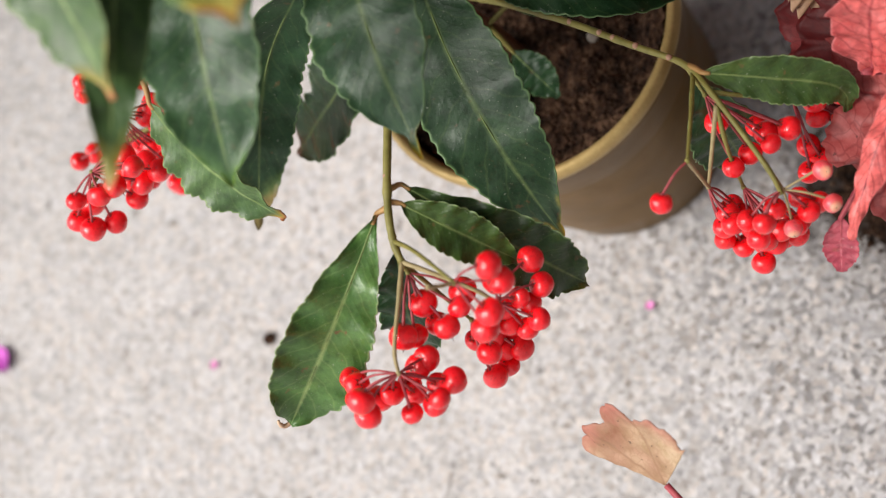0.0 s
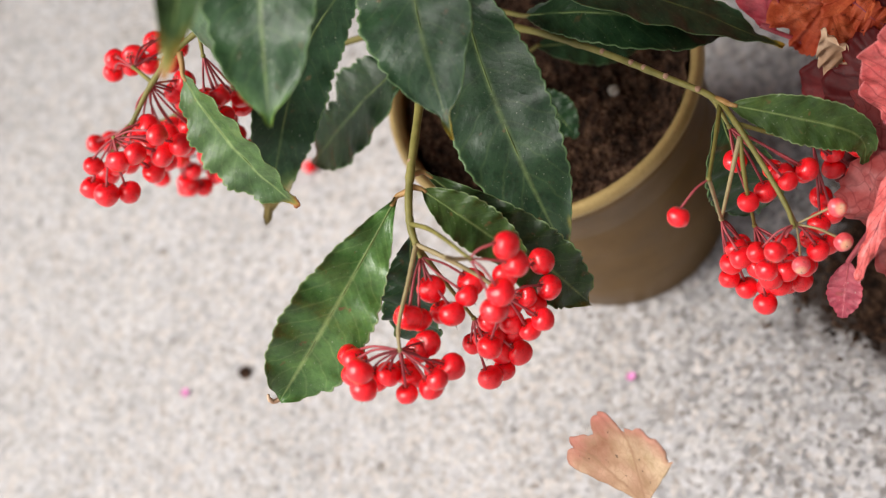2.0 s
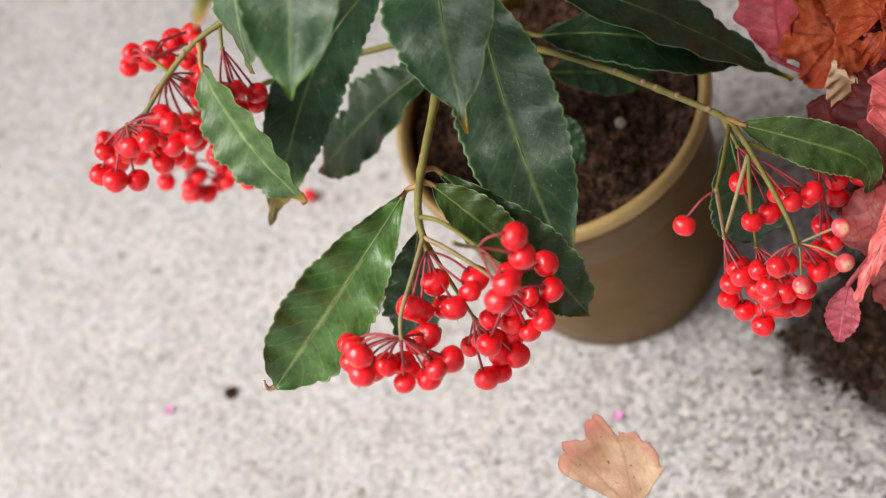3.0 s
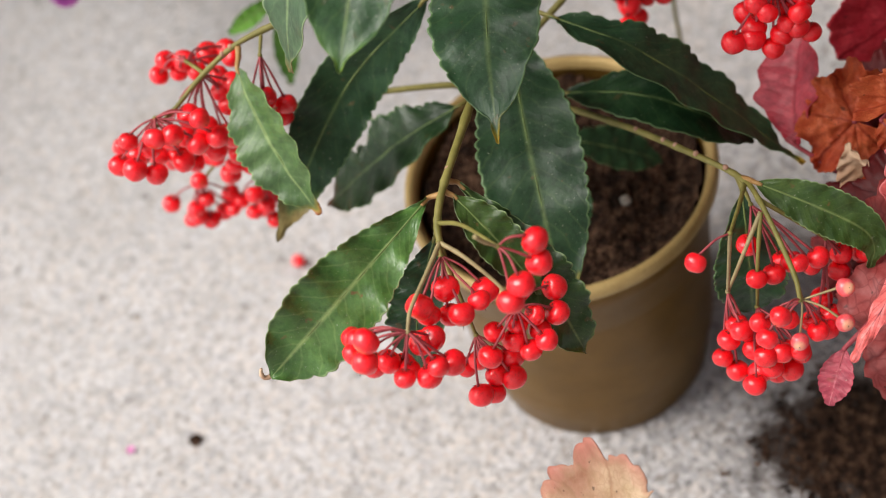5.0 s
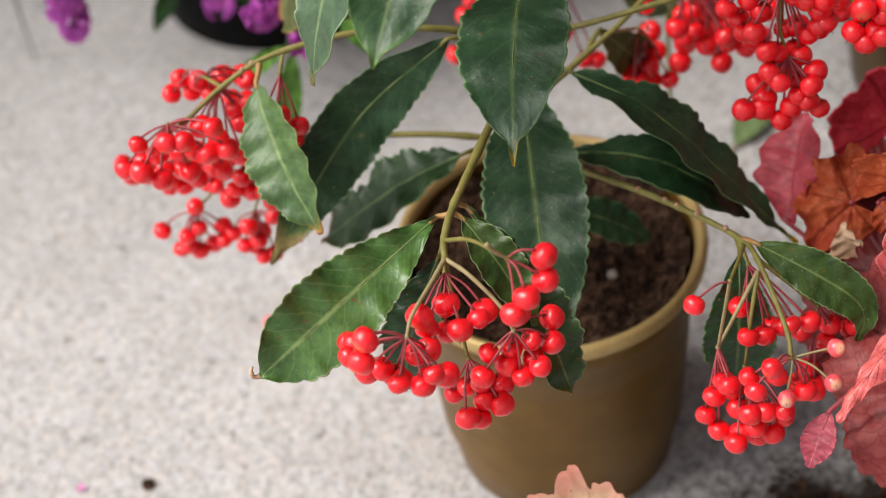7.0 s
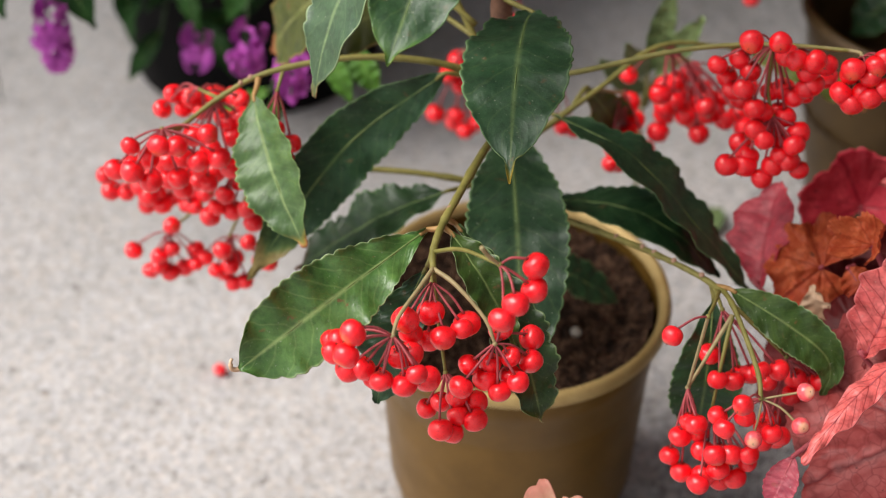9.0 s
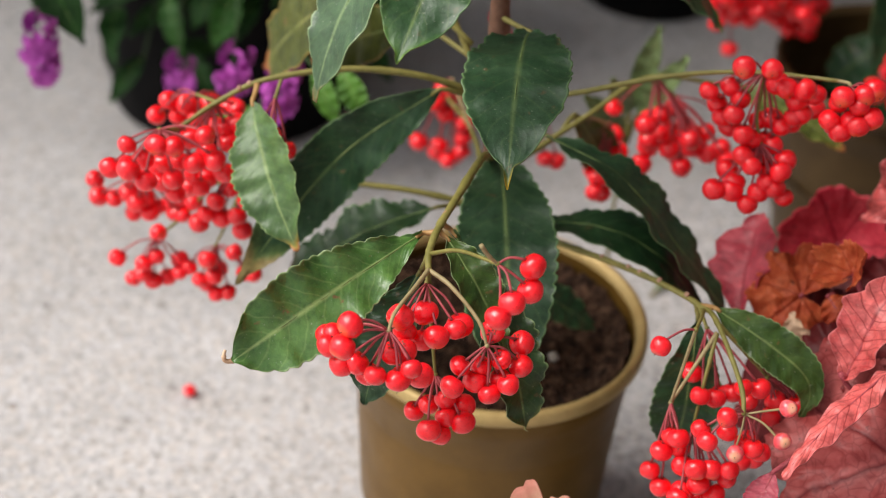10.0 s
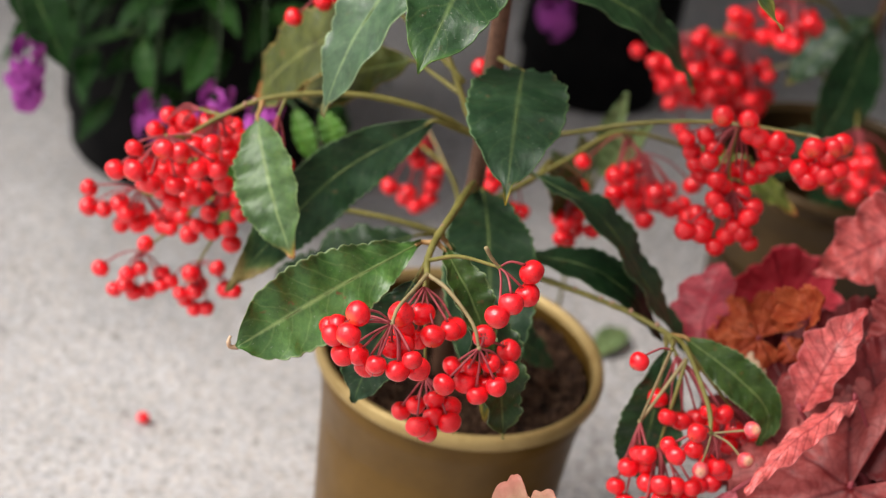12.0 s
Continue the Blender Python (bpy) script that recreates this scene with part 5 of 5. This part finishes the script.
leaf(coral, (0.1330, -0.0500, 0.2080), (0.1440, -0.0600, 0.1990), 0.0130, (-0.1, -0.8, 0.5), HEU_ORANGE, 0.003, 0.2, 0.0012, 5, (0.136, -0.045, 0.205), 0, 0.4, seed=62, crumple=0.0015, stalk_mat=HEU_STALK, rib_mat=HEU_STALK)
palmate(coral, (0.1440, -0.0850, 0.1910), (-0.25, -0.45, 0.85), (-0.7, 0.3, 0.0), 0.032, HEU_WINE, -0.1, 0.15, 0.12, root=CROWN, seed=7)
leaf(coral, (0.1940, -0.0010, 0.2560), (0.1484, 0.0008, 0.2110), 0.0360, (-0.20, -0.75, 0.62), HEU_FOLD, 0.005, 0.20, 0.0026, 7, CROWN, 0, 0.36, seed=8, label="pink leaf with a long drooping lobe", lobing=0.12, crumple=0.0020, stalk_mat=HEU_STALK, rib_mat=HEU_STALK)
palmate(coral, (0.1850, -0.0620, 0.2300), (-0.5, -0.6, 0.6), (-0.4, 0.1, 0.6), 0.024, HEU_PINK, 0.2, 0.1, 0.25, root=CROWN, seed=9)
palmate(coral, (0.1720, -0.0900, 0.2080), (-0.3, -0.6, 0.75), (-0.6, -0.3, 0.3), 0.032, HEU_WINE, 0.1, 0.1, 0.15, root=CROWN, seed=10)
palmate(coral, (0.1700, -0.0300, 0.1950), (-0.3, -0.6, 0.75), (-0.6, 0.3, 0.3), 0.026, HEU_WINE, 0.1, 0.1, 0.15, root=CROWN, seed=11)
palmate(coral, (0.1480, -0.0600, 0.1780), (-0.3, -0.5, 0.85), (-0.8, 0.1, 0.0), 0.032, HEU_WINE, 0.0, 0.1, 0.15, root=CROWN, seed=12)
# low, mostly hidden leaves, added to shade the pavement beside the pot
palmate(coral, (0.1720, -0.1180, 0.1350), (-0.5, -0.3, 0.8), (-0.8, -0.3, -0.2), 0.036, HEU_WINE, 0.0, 0.1, 0.15, root=CROWN, seed=31)
palmate(coral, (0.1680, -0.0720, 0.1420), (-0.5, 0.0, 0.8), (-0.9, 0.1, -0.2), 0.034, HEU_WINE, 0.0, 0.1, 0.15, root=CROWN, seed=32)
palmate(coral, (0.1820, -0.0280, 0.1480), (-0.4, 0.2, 0.85), (-0.7, 0.6, -0.2), 0.036, HEU_RED, 0.0, 0.1, 0.15, root=CROWN, seed=33)
palmate(coral, (0.2100, -0.0300, 0.2300), (-0.1, -0.2, 0.95), (0.1, 0.9, 0.1), 0.045, HEU_PINK, 0.0, 0.1, 0.12, root=CROWN, seed=13)
palmate(coral, (0.2500, -0.0900, 0.2200), (0.4, -0.1, 0.9), (0.9, 0.1, 0.0), 0.045, HEU_RED, 0.0, 0.1, 0.12, root=CROWN, seed=14)
palmate(coral, (0.2150, -0.1400, 0.2100), (0.1, -0.4, 0.9), (0.2, -0.9, 0.0), 0.045, HEU_PINK, 0.0, 0.1, 0.12, root=CROWN, seed=15)
palmate(coral, (0.0310, -0.2079, 0.1895), (-0.6470, -0.5392, 0.5392), (-0.1412, 0.7796, 0.6101), 0.0335, HEU_TAN, 0.06, 0.06, 0.09, 3, None, 40, "faded tan leaf with a pinkish toothed edge", 122, pucker=0.01, ruffle=0.0, deep=1.05, blunt=0.5, scallop=0.07)
bm = bmesh.new()
tube(bm, [(0.0314, -0.2076, 0.1892), (0.060, -0.262, 0.165), (0.1, -0.25, 0.12), (0.2, -0.13, 0.118)], 0.0012, 0.0016, 7, 8)
part("leaf_stalk", bm, HEU_STALK, coral, "wine-red leaf stalk")
leaf(coral, (0.1120, -0.1395, 0.1935), (0.1050, -0.1528, 0.1780), 0.0118, (-0.3, -0.8, 0.5), HEU_SMALL, 0.001, 0.1, 0.0004, 8, (0.125, -0.13, 0.2), seed=61, stalk_mat=HEU_STALK, rib_mat=HEU_STALK, label="small drooping pink leaf")
# further leaves beyond the view, added to keep light off the right side
for k in range(9):
    a = -1.3 + 2.9 * (k % 5) / 4
    r = 0.055 if k < 5 else 0.10
    palmate(coral, (0.235 + r * math.cos(a), -0.085 + r * math.sin(a), 0.25 - 0.35 * r + 0.012 * (k % 3)), (0.5 * math.cos(a), 0.5 * math.sin(a), 0.85), (math.cos(a), math.sin(a), 0), 0.042, (HEU_PINK, HEU_RED, HEU_WINE)[k % 3], 0.0, 0.1, 0.14, root=CROWN, seed=70 + k)
# dark leaves added to fill gaps where only shade shows
palmate(coral, (0.1300, -0.0350, 0.1820), (-0.3, -0.4, 0.85), (-0.8, 0.2, 0.0), 0.020, HEU_WINE, 0.0, 0.1, 0.2, root=CROWN, seed=91)
palmate(coral, (0.1450, -0.0100, 0.1750), (-0.3, -0.4, 0.85), (-0.6, 0.5, 0.0), 0.024, HEU_WINE, 0.0, 0.1, 0.2, root=CROWN, seed=92)
palmate(coral, (0.1300, -0.0700, 0.1650), (-0.4, -0.3, 0.85), (-0.9, 0.0, -0.1), 0.030, HEU_WINE, 0.0, 0.1, 0.2, root=CROWN, seed=93)
# dry curled brown leaf remains
leaf(coral, (0.1298, -0.0581, 0.1808), (0.1211, -0.0517, 0.1999), 0.0150, (-0.5, -0.75, 0.3), DRY, 0.002, 0.7, 0.0020, 4, (0.15, -0.06, 0.16), 0, 0.45, seed=40, stalk_mat=DRY, rib_mat=DRY, crumple=0.0030, label="dry curled brown leaf")

# ---- plants with purple flowers ----
def blossom(parent, at, face, size, seed):
    rng = random.Random(seed)
    bm = bmesh.new()
    f = Vector(face).normalized()
    x = f.cross(Vector((0.3, 0.2, 0.9))).normalized()
    y = f.cross(x)
    for k in range(5):
        a = 2 * math.pi * k / 5 + rng.uniform(-0.2, 0.2)
        d = x * math.cos(a) + y * math.sin(a)
        s = f.cross(d)
        rows = []
        for i in range(6):
            q = i / 5
            w = size * 0.42 * math.sin(math.pi * (0.08 + 0.87 * q)) ** 0.8
            p = Vector(at) + d * size * q + f * size * (0.45 * q * (1 - q) - 0.25 * q * q + 0.1)
            rows.append([bm.verts.new(p + s * w * e + f * (size * 0.12 * e * e + 0.0004 * rng.uniform(-1, 1))) for e in (-1, -0.4, 0.4, 1)])
        for lo, hi in zip(rows, rows[1:]):
            for j in range(3):
                bm.faces.new((lo[j], lo[j + 1], hi[j + 1], hi[j]))
    ob = part("flower", bm, PETAL, parent)
    return ob


def flower_spike(parent, points, n, size, seed, start=0.8):
    rng = random.Random(seed)
    bm = bmesh.new()
    tube(bm, points, 0.0007, 0.0005, 6, 6)
    st = part("flower_stem", bm, SOFT_STEM, parent, "green flower stem")
    line = smooth_path(points, 8)
    for k in range(n):
        q = line[int(len(line) * (start + (0.98 - start) * k / n))]
        a = k * 2.4
        out = Vector((math.cos(a), math.sin(a), rng.uniform(-0.5, 0.2)))
        blossom(st, q + out * size * 0.7, out + Vector((0, -0.3, 0.1)), size * rng.uniform(0.8, 1.15), seed * 50 + k)


purple = thing("purple_flowering_plant", "green-leaved plant with purple flowers in a black pot", "plant", (0, 0, 0))
rngp = random.Random(5)
PX, PY = -0.209, 0.385
for k in range(130):
    a = rngp.uniform(-2.5, 0.5) if k < 116 else rngp.uniform(0, 6.3)
    r0 = rngp.uniform(0.075, 0.12)
    z0 = rngp.uniform(0.09, 0.24)
    sweep, size = a + rngp.uniform(-1.3, 1.3), rngp.uniform(0.030, 0.052)
    p0 = Vector((PX + r0 * math.cos(a), PY + 1.1 * r0 * math.sin(a), z0))
    p1 = p0 + Vector((math.cos(sweep), math.sin(sweep), rngp.uniform(-1.1, 0.15))).normalized() * size
    root = Vector((PX + 0.5 * r0 * math.cos(a), PY + 0.5 * r0 * math.sin(a), max(0.19, z0 + 0.01)))
    leaf(purple, p0, p1, rngp.uniform(0.011, 0.019), (math.cos(a) * 0.4 + rngp.uniform(-0.4, 0.4), math.sin(a) * 0.5, 0.7), WEED_LIGHT if k % 6 == 0 else WEED, 0.005, 0.2, 0.0006, 6, root, stalk_mat=SOFT_STEM, rib_mat=None, seed=70 + k)
# upper leaves out of view, added to shade the pot and lower foliage
for k in range(16):
    a = k * 2.4
    r0 = 0.01 + 0.004 * (k % 5)
    z0 = 0.27 + 0.008 * k
    leaf(purple, (PX + r0 * math.cos(a), PY + r0 * math.sin(a), z0), (PX + (r0 + 0.085) * math.cos(a), PY + (r0 + 0.085) * math.sin(a), z0 - 0.02), 0.03, (0.2 * math.cos(a), 0.2 * math.sin(a), 0.95), WEED, 0.008, 0.15, 0.0006, 6, (PX, PY, z0 - 0.01), stalk_mat=SOFT_STEM, rib_mat=None, seed=200 + k)
stem(purple, [(PX, PY, 0.17), (PX + 0.004, PY, 0.28), (PX, PY, 0.40)], 0.003, 0.0015, SOFT_STEM, "green main stem")
flower_spike(purple, [(PX, PY - 0.02, 0.18), (-0.185, 0.28, 0.23), (-0.16, 0.19, 0.18), (-0.150, 0.128, 0.155)], 7, 0.0085, 1, 0.85)
flower_spike(purple, [(PX, PY - 0.02, 0.18), (-0.16, 0.28, 0.22), (-0.135, 0.19, 0.18), (-0.116, 0.085, 0.174)], 7, 0.0085, 2, 0.85)
flower_spike(purple, [(PX, PY - 0.02, 0.18), (-0.21, 0.28, 0.2), (-0.2, 0.22, 0.15), (-0.205, 0.229, 0.086)], 5, 0.008, 3, 0.85)
for k, (p0, p1, w) in enumerate((((-0.1270, 0.1000, 0.1640), (-0.1325, 0.0840, 0.1220), 0.0120), ((-0.1270, 0.0930, 0.1720), (-0.1530, 0.0860, 0.1580), 0.0090), ((-0.0900, 0.1050, 0.1920), (-0.0760, 0.0950, 0.1720), 0.0130), ((-0.1050, 0.1150, 0.1850), (-0.0900, 0.1000, 0.1620), 0.0110))):
    leaf(purple, p0, p1, w, (0.1, -0.8, 0.5), WEED_BRIGHT, 0.003, 0.15, 0.0005, 8, (-0.125, 0.150, 0.178), stalk_mat=SOFT_STEM, seed=240 + k, label="fresh bright green leaf")

purple2 = thing("purple_flowering_plant", "green stem with drooping purple flowers beside the pots", "plant", (0, 0, 0))
flower_spike(purple2, [(-0.36, 0.3, 0.0), (-0.34, 0.26, 0.2), (-0.285, 0.18, 0.225), (-0.256, 0.145, 0.185), (-0.256, 0.150, 0.138)], 12, 0.0085, 4)
for k, (p0, p1, w) in enumerate((((-0.285, 0.19, 0.225), (-0.232, 0.15, 0.160), 0.028), ((-0.31, 0.2, 0.225), (-0.272, 0.13, 0.175), 0.028), ((-0.33, 0.24, 0.22), (-0.29, 0.18, 0.16), 0.03))):
    leaf(purple2, p0, p1, w, (-0.1, -0.5, 0.8), WEED, 0.008, 0.15, 0.0006, 6, (p0[0] - 0.02, p0[1] + 0.02, p0[2] - 0.005), stalk_mat=SOFT_STEM, rib_mat=None, seed=140 + k)

# a purple spike in the far pot
purple3 = thing("purple_flowering_plant", "purple flowers over a far black pot", "plant", (0, 0, 0))
flower_spike(purple3, [(0.068, 0.6, 0.16), (0.06, 0.57, 0.22), (0.045, 0.52, 0.215), (0.030, 0.505, 0.125), (0.028, 0.50, 0.085)], 7, 0.011, 6, 0.88)
for k in range(8):
    a = k * 0.8
    leaf(purple3, (0.068 + 0.01 * math.cos(a), 0.6 + 0.01 * math.sin(a), 0.2), (0.068 + 0.06 * math.cos(a), 0.6 + 0.06 * math.sin(a), 0.21), 0.02, (0, -0.3, 0.9), WEED, 0.01, 0.1, 0.0006, 6, (0.068, 0.6, 0.17), stalk_mat=SOFT_STEM, rib_mat=None, seed=160 + k)

# small seedling behind the pot
weed = thing("weed_seedling", "small pale green weed behind the gold pot", "plant", (0, 0, 0))
for k, (p0, p1) in enumerate((((0.05, 0.13, 0.17), (0.040, 0.098, 0.208)), ((0.055, 0.13, 0.17), (0.075, 0.12, 0.212)), ((0.052, 0.132, 0.17), (0.060, 0.128, 0.222)), ((0.05, 0.13, 0.16), (0.028, 0.11, 0.19)))):
    leaf(weed, p0, p1, 0.012, (0, -0.8, 0.5), FALLEN, 0.002, 0.2, 0.0006, 8, (0.053, 0.14, 0.0) if k == 0 else (0.052, 0.134, 0.15), seed=180 + k)

# ---- things lying on the pavement ----
def petal(at, size, mat, label, turn):
    bm = bmesh.new()
    layer = bm.loops.layers.uv.new("UVMap")
    rows = []
    for i in range(7):
        q = i / 6
        w = size * 0.45 * math.sin(math.pi * (0.1 + 0.8 * q))
        rows.append([bm.verts.new((size * (q - 0.5), w * e, 0.0012 + size * (0.25 * (q - 0.5) ** 2 + 0.2 * e * e))) for e in (-1, -0.5, 0, 0.5, 1)])
    for lo, hi in zip(rows, rows[1:]):
        for j in range(4):
            bm.faces.new((lo[j], hi[j], hi[j + 1], lo[j + 1]))
    ob = part("petal", bm, mat)
    ob.matrix_world = pose(*at, 0, 0, turn)
    tagged(ob, label, "petal", "fallen petals")


petal((-0.0066, -0.0851, 0.0), 0.0045, PINK, "fallen pink petal on the concrete", 20)
petal((-0.2370, -0.0419, 0.0), 0.0045, PINK, "fallen pink petal on the concrete", 80)
petal((-0.368, 0.002, 0.0), 0.016, PETAL, "fallen purple flower on the concrete", 120)
o = new("fallen_berry", BERRIES[0])
o.matrix_world = pose(-0.1603, 0.0690, 0.0037, 160, 20, 0)
tagged(o, "single red berry fallen on the concrete", "berry")
bm = bmesh.new()
bmesh.ops.create_icosphere(bm, subdivisions=3, radius=0.0034)
for v in bm.verts:
    v.co *= 1 + 0.4 * noise.noise(v.co * 260)
    v.co.z = 0.5 * v.co.z + 0.001
o = part("soil_crumb", bm, SOIL)
o.location = (-0.2034, -0.0383, 0.0005)
tagged(o, "dark crumb of soil on the concrete", "soil crumb")
stray = thing("fallen_leaf", "pale green leaf lying on the concrete", "leaf", (0, 0, 0))
leaf(stray, (0.085, 0.210, 0.003), (0.104, 0.245, 0.004), 0.018, (0, -0.1, 1), FALLEN, 0.003, 0.2, 0.0005, 6, (0.083, 0.205, 0.002), seed=190)

# spilled soil: crumbs and grains, thick in the middle and thin at the fringe
rngs = random.Random(8)
verts, faces = [], []
for k in range(15000):
    cx, cy = 0.134 + rngs.gauss(0, 0.032), -0.063 + rngs.gauss(0, 0.022)
    gap = Vector((cx, cy, 0.0))
    thick = 1.0 - math.hypot((cx - 0.134) / 0.064, (cy + 0.063) / 0.043) + 0.5 * noise.noise(gap * 34) + 0.4 * noise.noise(gap * 110)
    if thick < rngs.uniform(0.0, 0.6) or math.hypot(cx, cy) < 0.056 or math.hypot(cx - 0.225, cy + 0.09) < 0.062:
        continue
    s = rngs.uniform(0.0004, 0.0010) + 0.0012 * rngs.random() ** 4
    n0, up = len(verts), rngs.uniform(0.6, 1.3) * s
    for j in range(5):
        e = 1.2566 * j + rngs.uniform(-0.4, 0.4)
        verts.append((cx + s * math.cos(e) * rngs.uniform(0.7, 1.3), cy + s * math.sin(e) * rngs.uniform(0.7, 1.3), 0.25 * up))
    verts += [(cx + 0.3 * s * rngs.uniform(-1, 1), cy + 0.3 * s * rngs.uniform(-1, 1), up + 0.0002), (cx, cy, -0.0002)]
    faces += [(n0 + j, n0 + (j + 1) % 5, n0 + 5) for j in range(5)] + [(n0 + (j + 1) % 5, n0 + j, n0 + 6) for j in range(5)]
me = bpy.data.meshes.new("spilled_soil")
me.from_pydata(verts, [], faces)
me.materials.append(SOIL)
tagged(new("spilled_soil", me), "dark soil crumbs spilled over the concrete", "soil", kind="stuff")
